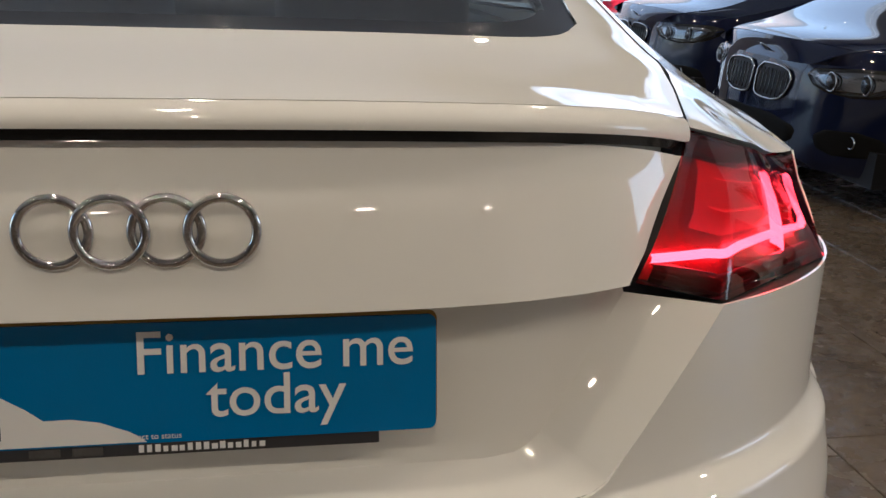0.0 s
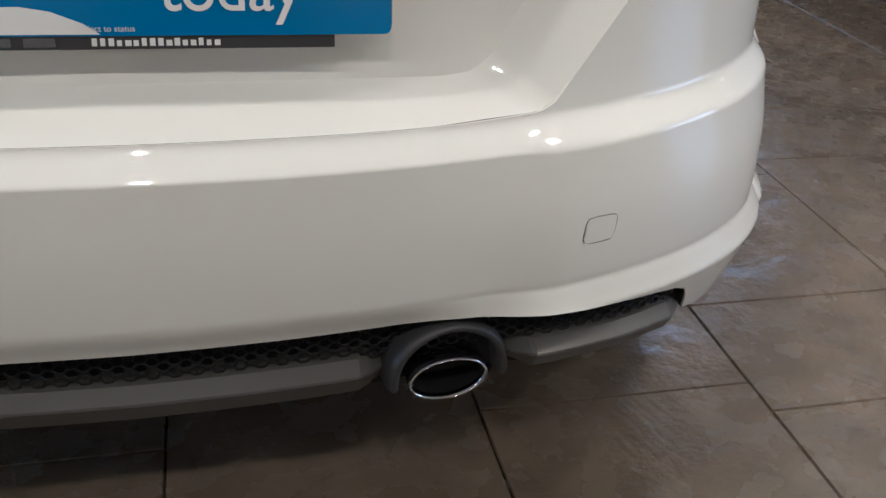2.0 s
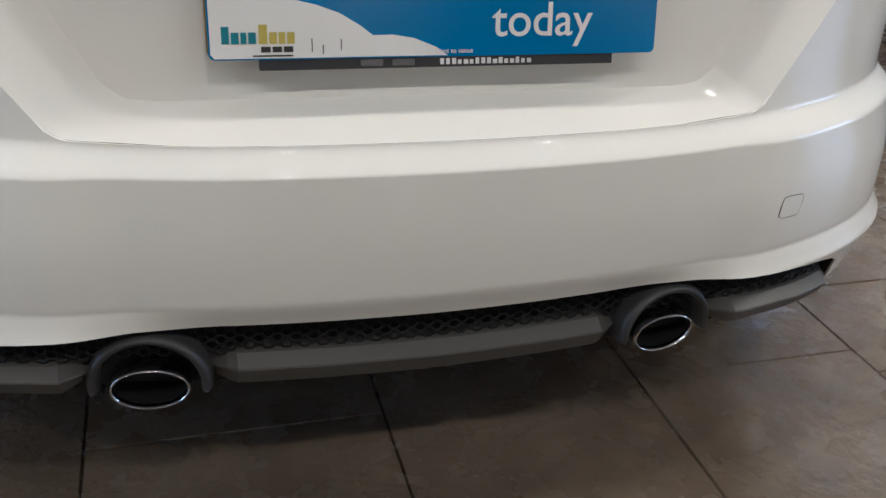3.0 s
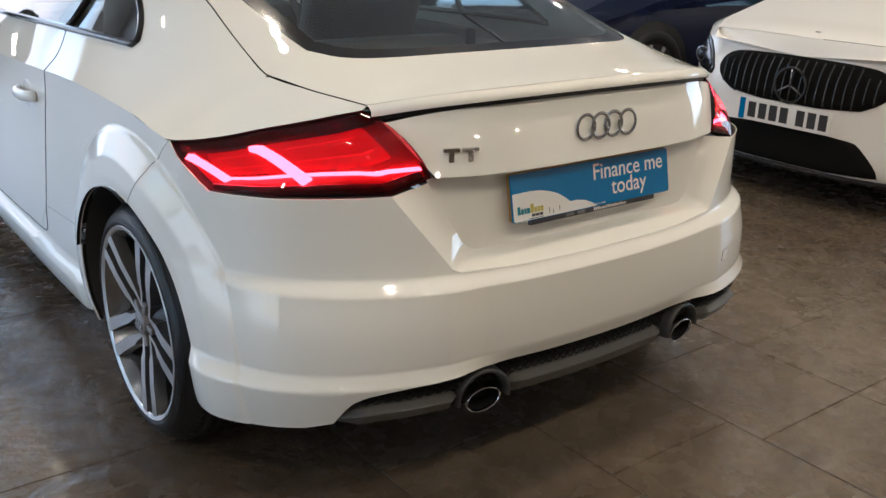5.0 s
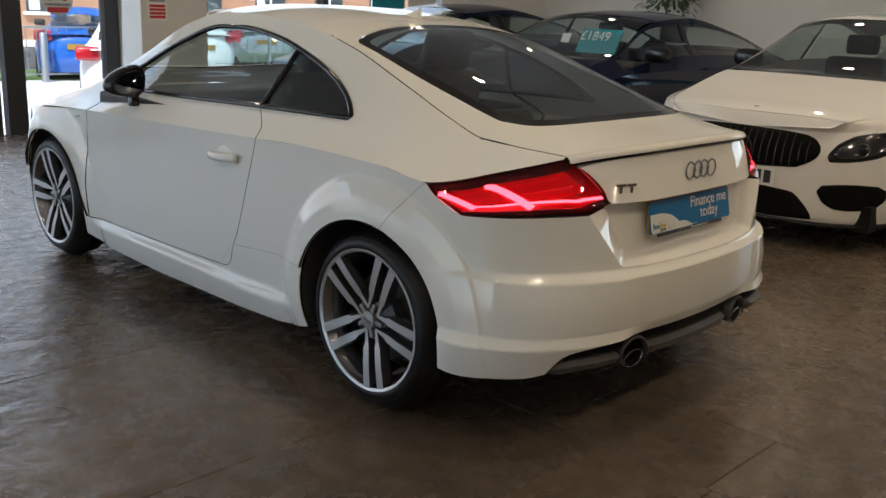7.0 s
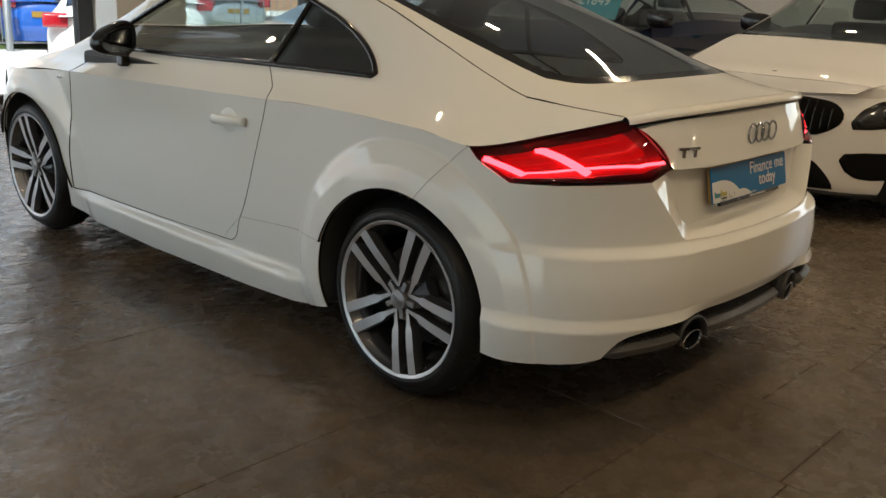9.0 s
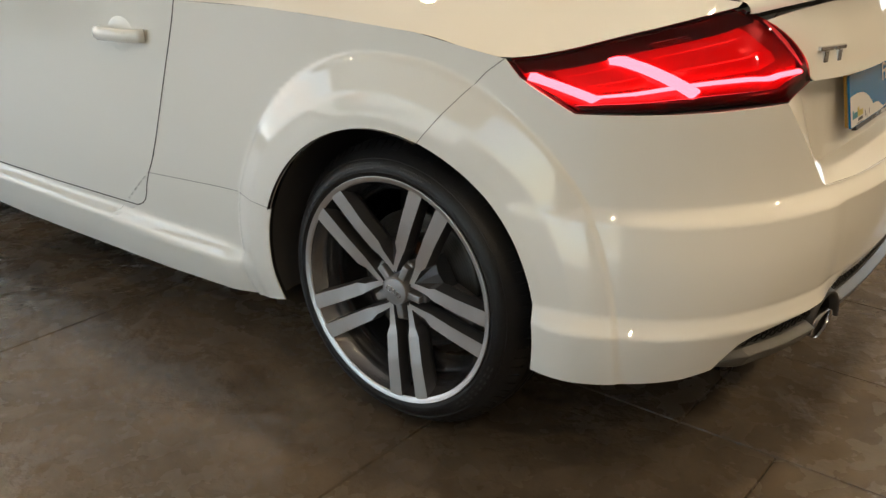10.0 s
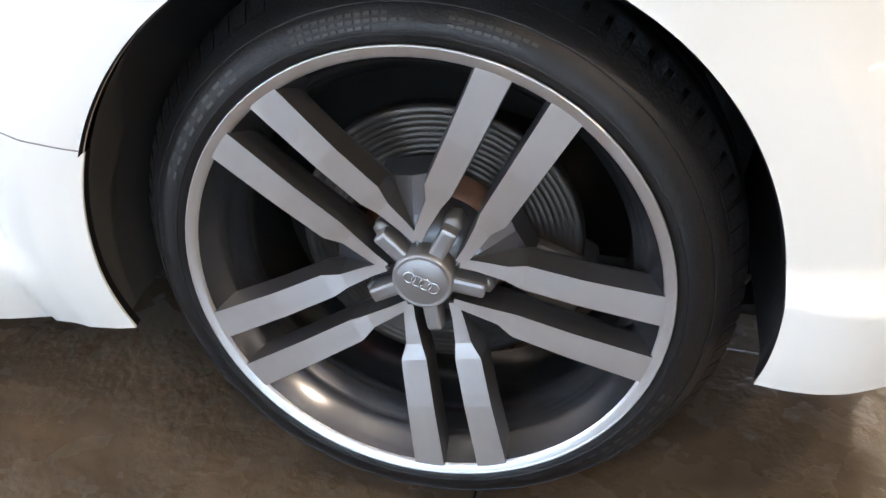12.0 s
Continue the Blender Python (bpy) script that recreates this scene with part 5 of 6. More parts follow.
def car(name, label, at, L, W, H, paint, hood=0.78, belt=0.95, cowl=1.25, nose=0.0, style="", roof_tail=0.75):
    """A saloon, its front centre at the origin and ahead +y; the body runs to y = -L."""
    c = thing(name, label, "car", at)
    hw = W / 2
    zs = spl([(-L, belt - 0.12), (-L + 0.5, belt - 0.06), (-cowl - 0.3, belt - 0.10), (-cowl, belt - 0.11), (-0.35, hood - 0.09), (0, hood - 0.16)])
    f_fr = spl([(0.12, 0.03), (0.22, -0.01), (0.40, 0.0), (0.60, 0.02), (0.80, 0.13), (1.0, 0.28)])
    f_re = spl([(0.15, 0.10), (0.45, 0.0), (0.75, 0.03), (1.0, 0.14)])
    f_w = spl([(0.12, hw - 0.06), (0.30, hw - 0.012), (0.60, hw), (0.80, hw - 0.03), (1.0, hw - 0.10)])

    def shell(h, z):
        """h from 0 (front centre) to 1 along the half outline."""
        h, z = np.broadcast_arrays(np.asarray(h, float), np.asarray(z, float))
        a = f_w(z)
        bf, br = 0.85, 0.75
        y0, y1 = -0.85, -L + 0.75
        n = 2.9
        q = np.clip(h / 0.3, 0, 1)
        r3 = np.clip((h - 0.7) / 0.3, 0, 1)
        ph = np.where(h < 0.3, q, np.where(h > 0.7, 1 - r3, 1)) * math.pi / 2
        b = np.where(h < 0.5, bf - f_fr(z), br - f_re(z))
        s, co = np.sin(ph), np.cos(ph)
        r = ((s / a) ** n + (co / b) ** n) ** (-1 / n)
        y = np.where(h < 0.3, y0 + r * co, np.where(h > 0.7, y1 - r * co, y0 + (y1 - y0) * (h - 0.3) / 0.4))
        return np.stack([r * s, y, z], -1)

    for sd in (-1, 1):
        hh = np.linspace(0, 1, 140)
        base = shell(hh, 0.6)
        up = zs(base[:, 1])
        rows = [shell(hh, 0.17 + (up - 0.17) * v) for v in np.linspace(0, 1, 22)]
        panel("body_side", np.array(rows), paint, c, side=sd, edges="", gap=0, flip=True)
    # top: bonnet, screen, roof, boot
    xr = spl([(-L, hw - 0.22), (-L + 0.45, hw - 0.30), (-cowl - 1.6, hw - 0.34), (-cowl - 0.55, hw - 0.33), (-cowl + 0.1, hw - 0.20), (-0.4, hw - 0.22), (0, hw - 0.40)])
    zm = spl([(-L, belt - 0.08), (-L + 0.45, belt + 0.06), (-L + roof_tail + 0.75, H - 0.10), (-cowl - 1.3, H), (-cowl - 0.75, H - 0.03), (-cowl + 0.12, belt + 0.02), (-cowl + 0.3, belt - 0.01), (-0.4, hood + 0.01), (-0.12, hood - 0.05), (0, hood - 0.12)])
    zr = spl([(-L, belt - 0.09), (-L + 0.45, belt + 0.03), (-L + roof_tail + 0.75, H - 0.16), (-cowl - 1.3, H - 0.05), (-cowl - 0.75, H - 0.09), (-cowl + 0.12, belt), (-cowl + 0.3, belt - 0.03), (-0.4, hood - 0.02), (-0.12, hood - 0.08), (0, hood - 0.14)])

    def top(x, y):
        return zm(y) - (zm(y) - zr(y)) * (np.abs(x) / xr(y)) ** 2.4

    def side(y, t):
        """From the shoulder (t=0) to the roof rail (t=1)."""
        lo = shell_at(y)
        z0, z1 = zs(y), zr(y)
        return np.stack([lo + (xr(y) - lo) * t - 0.05 * t * (1 - t) * 2 * (y < -cowl), y, z0 + (z1 - z0) * t], -1)
    hs = np.linspace(0, 1, 400)
    ys = shell(hs, 0.6)[:, 1]
    xs2 = shell(hs, zs(ys))[:, 0]
    yy = shell(hs, zs(ys))[:, 1]
    order = np.argsort(yy)

    def shell_at(y):
        return np.interp(y, yy[order], xs2[order])

    def strip(nm, m, y0, y1, k, half_only=None, u0=-1.0, u1=1.0, bow=0.0, lift=0.0, parent=None, lab="", edges="bt"):
        rows = []
        u = np.linspace(u0, u1, 40)
        for v in np.linspace(0, 1, k):
            y = y0 + (y1 - y0) * v - bow * u ** 2
            x = u * xr(y)
            rows.append(np.stack([x, y, top(x, y) + lift], 1))
        return panel(nm, np.array(rows), m, parent or c, lab, edges=edges, flip=False)
    strip("bonnet", paint, -cowl + 0.28, -0.10, 26, bow=0.06, edges="b")
    hq = np.linspace(0, 0.27, 40)
    ed = shell(hq, zs(shell(hq, 0.6)[:, 1]))
    ed = np.vstack([ed[::-1] * (-1, 1, 1), ed[1:]])
    fy = -0.10 - 0.06 * np.clip(ed[:, 0] / xr(np.full(len(ed), -0.12)), -1, 1) ** 2
    fx = np.clip(ed[:, 0], -xr(-0.13), xr(-0.13))
    bk = np.stack([fx, fy, top(fx, fy) - 0.002], 1)
    q = np.linspace(0, 1, 8)[:, None, None]
    gn = ed[None] * (1 - q) + bk[None] * q
    gn[..., 2] += 0.012 * np.sin(np.pi * q[..., 0])
    panel("nose_panel", gn, paint, c, edges="", gap=0, flip=True)
    g1 = strip("windscreen", M_GLASS, -cowl - 0.62, -cowl + 0.25, 18, bow=0.10, edges="", u0=-0.96, u1=0.96)
    g1.visible_shadow = False
    strip("roof", paint, -L + roof_tail + 0.62, -cowl - 0.64, 24, bow=0.08)
    strip("rear_window", M_GLASSR, -L + 0.50, -L + roof_tail + 0.60, 14, bow=0.05, edges="")
    strip("boot_lid", paint, -L + 0.02, -L + 0.48, 10, bow=0.03)
    for sd in (-1, 1):
        for nm, m, y0, y1, t0, t1, inset in (("wing", paint, -cowl + 0.05, -0.06, 0, 1, 0), ("door_shoulder", paint, -L + 0.05, -cowl + 0.05, 0, 0.26, 0),
                                             ("cant_rail", paint, -L + 0.05, -cowl + 0.05, 0.90, 1, 0), ("rear_pillar", paint, -L + 0.05, -L + 0.85, 0.26, 0.9, 0)):
            rows = [side(np.linspace(y0, y1, 60), t) for t in np.linspace(t0, t1, 10)]
            panel(nm, np.array(rows), m, c, side=sd, edges="", gap=0)
        for y0, y1 in ((-L + 0.85, -cowl - 1.15), (-cowl - 1.10, -cowl - 0.05)):
            rows = [side(np.linspace(y0, y1, 30), t) for t in np.linspace(0.26, 0.90, 10)]
            g = np.array(rows)
            g[..., 0] -= 0.006
            w = panel("side_window", g, M_GLASSR, c, side=sd, edges="", gap=0)
            w.visible_shadow = False
        pl = side(np.linspace(-cowl - 1.15, -cowl - 1.09, 2), 0.26), side(np.linspace(-cowl - 1.15, -cowl - 1.09, 2), 0.90)
        panel("centre_pillar", np.array(pl), M_BLACK, c, side=sd, edges="", gap=0)
        # mirror
        mp = side(np.array([-cowl - 0.38]), 0.30)[0]
        bm = bmesh.new()
        bmesh.ops.create_uvsphere(bm, u_segments=20, v_segments=12, radius=1.0)
        for v in bm.verts:
            q = [math.copysign(abs(k) ** 0.62, k) for k in v.co]
            v.co = (q[0] * 0.115, q[1] * 0.060, q[2] * 0.070)
        part("door_mirror", bm, M_BLACK, c, smooth=True).location = (sd * (mp[0] + 0.10), mp[1], mp[2] + 0.06)
        # wheels
        for wy in (-0.86, -L + 0.98):
            # flat black disc on the body stands in for the shade in the arch
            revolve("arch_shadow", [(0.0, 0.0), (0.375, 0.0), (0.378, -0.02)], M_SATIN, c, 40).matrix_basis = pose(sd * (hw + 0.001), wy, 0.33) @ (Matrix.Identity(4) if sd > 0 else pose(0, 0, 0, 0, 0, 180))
            wh = new("wheel")
            wh.parent = c
            wh.matrix_basis = pose(sd * (hw + 0.006), wy, 0.325, 0, 0, 180 if sd > 0 else 0)
            revolve("tyre", [(0.235, 0.0), (0.25, -0.006), (0.30, -0.006), (0.318, 0.004), (0.325, 0.02), (0.325, 0.2)], M_RUBBER, wh, 48)
            revolve("rim", [(0.0, 0.012), (0.05, 0.004), (0.07, 0.02), (0.225, 0.03), (0.232, 0.0), (0.238, 0.0)], M_ALLOYDARK, wh, 48)
            for k in range(10):
                ob = part("spoke", box_bm(-0.004, 0.012, 0.04, 0.23, -0.013, 0.013, 0.003), M_FACE, wh)
                ob.matrix_basis = pose(0, 0, 0, k * 36 + 9, 0, 0)
    part("underbody", box_bm(-hw + 0.12, hw - 0.12, -L + 0.2, -0.2, 0.14, 0.30), M_SATIN, c)
    part("cabin_floor", box_bm(-hw + 0.10, hw - 0.10, -L + 0.4, -0.4, 0.30, 0.60), M_CABIN, c)
    for sx in (-0.36, 0.36):
        part("front_seat", box_bm(sx - 0.24, sx + 0.24, -cowl - 1.45, -cowl - 1.25, 0.5, 1.08, 0.06, 3), M_CABIN, c, smooth=True)
        part("headrest", box_bm(sx - 0.13, sx + 0.13, -cowl - 1.47, -cowl - 1.37, 1.10, 1.26, 0.04, 3), M_CABIN, c, smooth=True)
    part("dashboard", box_bm(-hw + 0.2, hw - 0.2, -cowl - 0.55, -cowl - 0.1, 0.6, belt - 0.03, 0.04, 3), M_CABIN, c, smooth=True)

    def face(x, z, lift=0.0):
        """Place on the nose at x and height z."""
        p = shell(NOSE_STEPS, z)
        return np.array([x, np.interp(abs(x), p[:, 0], p[:, 1]) + lift, z])
    return c, face, top


def nose_patch(nm, face, loop, m, parent, lift=0.004, label="", depth=0.02, smooth=True):
    """A filled outline (x, z) lying on a car's nose."""
    loop = np.array(loop, float)
    cen = loop.mean(0)
    verts, faces = [], []
    n, k = len(loop), 6
    for r in range(k + 1):
        for p in loop:
            q = cen + (p - cen) * (1 - r / k * 0.999)
            verts.append(face(q[0], q[1], lift))
    for r in range(k):
        for i in range(n):
            faces.append((r * n + i, r * n + (i + 1) % n, (r + 1) * n + (i + 1) % n, (r + 1) * n + i))
    base = len(verts)
    for p in loop:
        verts.append(face(p[0], p[1], lift - depth))
    for i in range(n):
        faces.append((base + i, base + (i + 1) % n, (i + 1) % n, i))
    if np.cross(loop[1] - loop[0], loop[2] - loop[1]) > 0:
        faces = [f[::-1] for f in faces]
    return link(nm, verts, faces, m, parent, label, smooth=smooth)


def rounded(pts, n=48, k=2):
    p = [*pts, pts[0]]
    q = resample(p, n * 4, 0)
    out = np.array(pts, float)
    for _ in range(k):
        nx = np.roll(out, -1, 0)
        out = np.stack([out * 0.75 + nx * 0.25, out * 0.25 + nx * 0.75], 1).reshape(-1, 2)
    return resample(np.vstack([out, out[:1]]), n + 1)[:-1]


M_HEAD = mat("headlamp bowl", (0.14, 0.145, 0.16), 0.12, metal=0.9)


def headlamp(face, loop, parent, ring_at, sd):
    loop = [(x * sd, z) for x, z in loop]
    hl = nose_patch("headlamp", face, rounded(loop, 48, 1), M_BLACK, parent, 0.002, "clear headlamp with dark bowl")
    nose_patch("chrome_bowl", face, rounded([(a * 0.8 + sum(q[0] for q in loop) / len(loop) * 0.2, b * 0.72 + sum(q[1] for q in loop) / len(loop) * 0.28) for a, b in loop]), M_HEAD, hl, 0.005, depth=0.004)
    for x, z, r in ring_at:
        p = face(x * sd, z, 0.010)
        ob = part("lamp_ring", torus_bm(r, 0.005, n=24, k=6), M_BADGE, hl, smooth=True)
        ob.location = p
        bm = bmesh.new()
        bmesh.ops.create_uvsphere(bm, u_segments=16, v_segments=8, radius=r * 0.8)
        ob = part("projector", bm, M_BLACK, hl, smooth=True)
        ob.matrix_basis = pose(*p) @ Matrix.Diagonal((1, 0.4, 1, 1))
    return hl


# white saloon, nose towards the coupe
saloon, face, top_s = car("saloon_car", "white saloon with black slatted grille, facing the coupe", (2.60, 0.47, 0, 0, 0, 90), 4.69, 1.81, 1.44, M_WHITE2, hood=0.86, belt=1.0, cowl=1.28, style="white")
gr = nose_patch("grille", face, rounded([(-0.33, 0.484), (0.33, 0.484), (0.465, 0.55), (0.492, 0.62), (0.445, 0.680), (0.36, 0.704), (0.0, 0.714), (-0.36, 0.704), (-0.445, 0.680), (-0.492, 0.62), (-0.465, 0.55)], 64, 1), M_SHUT, saloon, 0.004, "black slatted grille")
for k in range(-9, 10):
    x = k * 0.047
    h = 0.10 if abs(k) < 8 else 0.06
    tube("grille_bar", [face(x, z, 0.018) for z in np.linspace(0.597 - h, 0.597 + h, 8)], 0.006, M_BLACK, gr, n=6)
ob = part("badge_ring", torus_bm(0.085, 0.008), M_BLACK, gr, smooth=True)
ob.location = face(0, 0.575, 0.025)
for a in (90, 210, 330):
    p = np.array(face(0, 0.575, 0.026))
    tube("badge_spoke", [p, p + np.array([math.cos(math.radians(a)) * 0.083, 0, math.sin(math.radians(a)) * 0.083])], 0.006, M_BARREL, gr, n=6)
for sd in (-1, 1):
    headlamp(face, [(0.503, 0.548), (0.66, 0.556), (0.80, 0.60), (0.845, 0.70), (0.78, 0.752), (0.585, 0.698)], saloon, [(0.69, 0.635, 0.040)], sd)
    nose_patch("air_intake", face, rounded([(sd * x, z) for x, z in ((0.478, 0.402), (0.66, 0.430), (0.82, 0.418), (0.81, 0.30), (0.70, 0.262), (0.56, 0.276))], 40, 1), M_SHUT, saloon, 0.004, "black side air intake")
nose_patch("lower_intake", face, rounded([(-0.345, 0.366), (0.345, 0.366), (0.42, 0.31), (0.49, 0.225), (0.49, 0.185), (-0.49, 0.185), (-0.49, 0.225), (-0.42, 0.31)], 64, 1), M_SHUT, saloon, 0.003, "black lower air intake")
pts = [face(x, 0.17, 0.02) for x in np.linspace(-0.86, 0.86, 60)]
tube("front_splitter", pts, 0.014, M_BLACK, saloon, "gloss black front splitter", n=8)
np_ = new("front_plate")
np_.parent = saloon
np_.matrix_basis = pose(0, float(face(0, 0.40)[1]) + 0.028, 0.425, 0, 0, 180)
part("plate_sheet", box_bm(-0.26, 0.26, -0.004, 0.004, -0.0555, 0.0555, 0.002), M_CARD, np_, "white number plate with plain dark bars")
part("plate_band", box_bm(-0.259, -0.225, -0.0050, -0.0042, -0.054, 0.054), M_BLUE, np_, "blue end band")
bars(np_, M_INK, [(-0.205 + k * 0.062 + (0.03 if k > 3 else 0), -0.160 + k * 0.062 + (0.03 if k > 3 else 0), -0.038, 0.040) for k in range(7)], y=-0.0048)
bm = box_bm(-0.012, 0.012, -0.012, 0.012, -0.002, 0.004, 0.0015)
part("bonnet_badge", bm, M_CHROME, saloon, "small round bonnet badge").location = (0, -0.17, float(top_s(0, -0.17)))

# dark saloons beyond it
for k, (px, py, lab) in enumerate(((2.5, 2.92, "dark blue-black saloon with twin grille and price card"), (2.75, 5.35, "dark blue-black saloon parked by the glazing"))):
    dk, face, _ = car("saloon_car", lab, (px, py, 0, 0, 0, 90), 4.63, 1.83, 1.38, M_DARK, hood=0.79, belt=0.98, cowl=1.22, roof_tail=0.55)
    for sd in (-1, 1):
        gk = nose_patch("kidney_grille", face, rounded([(sd * x, z) for x, z in ((0.020, 0.608), (0.21, 0.615), (0.318, 0.588), (0.315, 0.505), (0.24, 0.445), (0.05, 0.445), (0.020, 0.485))], 44, 1), M_SATIN, dk, 0.006, "black grille in a chrome frame")
        lp = rounded([(sd * x, z) for x, z in ((0.020, 0.608), (0.21, 0.615), (0.318, 0.588), (0.315, 0.505), (0.24, 0.445), (0.05, 0.445), (0.020, 0.485))], 44, 1)
        tube("grille_frame", [face(x, z, 0.010) for x, z in lp], 0.006, M_BADGE, gk, closed=True, n=6)
        for j in range(8):
            x = sd * (0.06 + j * 0.034)
            tube("grille_bar", [face(x, z, 0.014) for z in np.linspace(0.465, 0.59, 6)], 0.004, M_BLACK, gk, n=4)
        headlamp(face, [(0.380, 0.620), (0.47, 0.535), (0.70, 0.515), (0.82, 0.565), (0.850, 0.655), (0.60, 0.648)], dk, [(0.55, 0.580, 0.042), (0.69, 0.583, 0.042)], sd)
        nose_patch("air_intake", face, rounded([(sd * x, z) for x, z in ((0.50, 0.36), (0.76, 0.38), (0.80, 0.27), (0.55, 0.25))], 36, 1), M_SHUT, dk, 0.003)
        p = face(sd * 0.68, 0.325, 0.006)
        part("fog_lamp", torus_bm(0.026, 0.006, n=24, k=6), M_BADGE, dk, smooth=True).location = p
    nose_patch("lower_intake", face, rounded([(-0.42, 0.38), (0.42, 0.38), (0.38, 0.24), (-0.38, 0.24)], 40, 1), M_SHUT, dk, 0.003)
    bm = bmesh.new()
    bmesh.ops.create_uvsphere(bm, u_segments=20, v_segments=10, radius=0.041)
    ob = part("nose_badge", bm, M_CHROME, dk, "round nose badge", smooth=True)
    ob.matrix_basis = pose(0, float(face(0, 0.655)[1]) - 0.004, 0.672, -50, 0, 0) @ Matrix.Diagonal((1, 0.15, 1, 1))

# ---- stamped slate floor ----
slab("floor", XL, XR, YB, YG + 0.1, -0.30, -0.008, M_GROUT, label="dark joints of the slate floor")
floor_ob = bpy.data.objects["floor"]
rnd = random.Random(5)
COLW = 0.467
given_lines = {1: [-0.53, 0.33, 0.93], 0: [-0.95, -0.56, -0.26, 0.25, 0.97], -1: [-0.95, -0.487, 0.10, 0.97], -2: [-0.835, -0.35, 0.30, 0.97],
               -3: [-1.10, -0.50, 0.20, 0.97], -7: [-0.72, -0.065, 0.97, 1.60], -11: [-0.40, 0.46, 0.97, 1.61]}
spans = []
edges_x = [0.93 + COLW * k for k in range(-3, 17)]
while edges_x[0] > XL:
    edges_x.insert(0, edges_x[0] - 4 * COLW)
for x0, x1 in zip(edges_x, edges_x[1:]):
    k = round((x0 - 0.93) / COLW)
    x0, x1 = max(x0, XL), min(x1, XR)
    if x1 - x0 < 0.05:
        continue
    lines = list(given_lines.get(k, [0.97 + rnd.uniform(-0.3, 0.3)] if k > 1 else [0.97]))
    while lines[0] > YB:
        lines.insert(0, lines[0] - rnd.choice((0.62, 0.66, 0.92, 0.40)))
    while lines[-1] < YG + 0.1:
        lines.append(lines[-1] + rnd.choice((0.62, 0.66, 0.92, 0.40)))
    for a, b in zip(lines, lines[1:]):
        a, b = max(a, YB), min(b, YG + 0.1)
        if b - a > 0.04:
            spans.append((x0, x1, a, b))


def tile_mesh(x0, x1, y0, y1, verts, faces):
    g, bv = 0.0012, 0.0018
    lift = rnd.uniform(-0.0012, 0.0)
    b = len(verts)
    for ins, z in ((g, -0.009), (g, -0.004 + lift), (g + bv, lift)):
        verts += [(x0 + ins, y0 + ins, z), (x1 - ins, y0 + ins, z), (x1 - ins, y1 - ins, z), (x0 + ins, y1 - ins, z)]
    for r in (0, 4):
        for i in range(4):
            faces.append((b + r + i, b + r + (i + 1) % 4, b + r + 4 + (i + 1) % 4, b + r + 4 + i))
    faces.append((b + 8, b + 9, b + 10, b + 11))


near = [s for s in spans if -3.6 < (s[0] + s[1]) / 2 < 2.8 and -2.2 < (s[2] + s[3]) / 2 < 6.0]
far = [s for s in spans if s not in near]
near, extra = near[:300], near[300:]
for s in near:
    v, fc = [], []
    tile_mesh(*s, v, fc)
    link("tile", v, fc, M_SLATE, floor_ob, smooth=False)
v, fc = [], []
for s in far + extra:
    tile_mesh(*s, v, fc)
tagged(link("floor_tiles", v, fc, M_SLATE, floor_ob, smooth=False), kind="stuff")


# ---- notices, posters, plant and signs ----
def flat(name, x0, x1, y, z0, z1, m, parent=None, label="", cat="notice", dy=0.004):
    ob = part(name, box_bm(x0, x1, y - dy, y, z0, z1, 0.001), m, parent)
    if not parent:
        tagged(ob, label, cat)
    return ob


note = flat("notice", 1.70, 1.91, YG - 0.45, 1.10, 1.44, M_POSTER, label="paper notice with red and blue lines on the column")
for k in range(4):
    flat("print_bar", 1.72, 1.89, YG - 0.455, 1.38 - k * 0.035, 1.40 - k * 0.035, M_GREYP, note)
for k in range(4):
    flat("print_bar", 1.72, 1.89, YG - 0.455, 1.225 - k * 0.035, 1.25 - k * 0.035, M_REDP, note)
stk = thing("window_sticker", "round grey and red notice sticker on the glass", "sticker", (1.03, YG + 0.032, 1.27, 0, 0, 0))
ob = revolve("sticker_disc", [(0.0, 0.0), (0.155, 0.0), (0.157, 0.004)], M_POSTER, stk, 48)
ob.matrix_basis = pose(0, 0, 0, 0, 0, 90)
for x in (-0.07, 0.07):
    part("print_bar", box_bm(x - 0.022, x + 0.022, -0.006, -0.003, -0.02, 0.11, 0.002), M_REDP, stk)
part("print_bar", box_bm(-0.10, 0.10, -0.006, -0.003, -0.13, -0.08, 0.002), M_REDP, stk)
part("print_bar", box_bm(-0.12, 0.12, -0.006, -0.003, -0.065, -0.045, 0.002), M_GREYP, stk)

# plant on a stand against the wall
M_LEAF = mat("plant leaf", (0.05, 0.10, 0.03), 0.45, var=0.35, scale=9)
M_POT = mat("dark plant pot", (0.04, 0.04, 0.045), 0.4)
plant = thing("potted_plant", "leafy green potted plant against the white wall", "plant", (7.9, 4.35, 0, 0, 0, 0))
ob = revolve("pot", [(0.0, 0.0), (0.16, 0.0), (0.21, 0.40), (0.22, 0.42), (0.20, 0.42), (0.19, 0.38), (0.0, 0.37)], M_POT, plant, 32)
ob.matrix_basis = pose(0, 0, 0, 0, -90, 0)
tube("trunk", [(0, 0, 0.36), (0.02, 0.01, 0.8), (-0.01, 0.0, 1.3), (0.0, 0.02, 1.75)], [0.022, 0.02, 0.016, 0.01], M_POT, plant)
rl = random.Random(11)
verts, faces = [], []
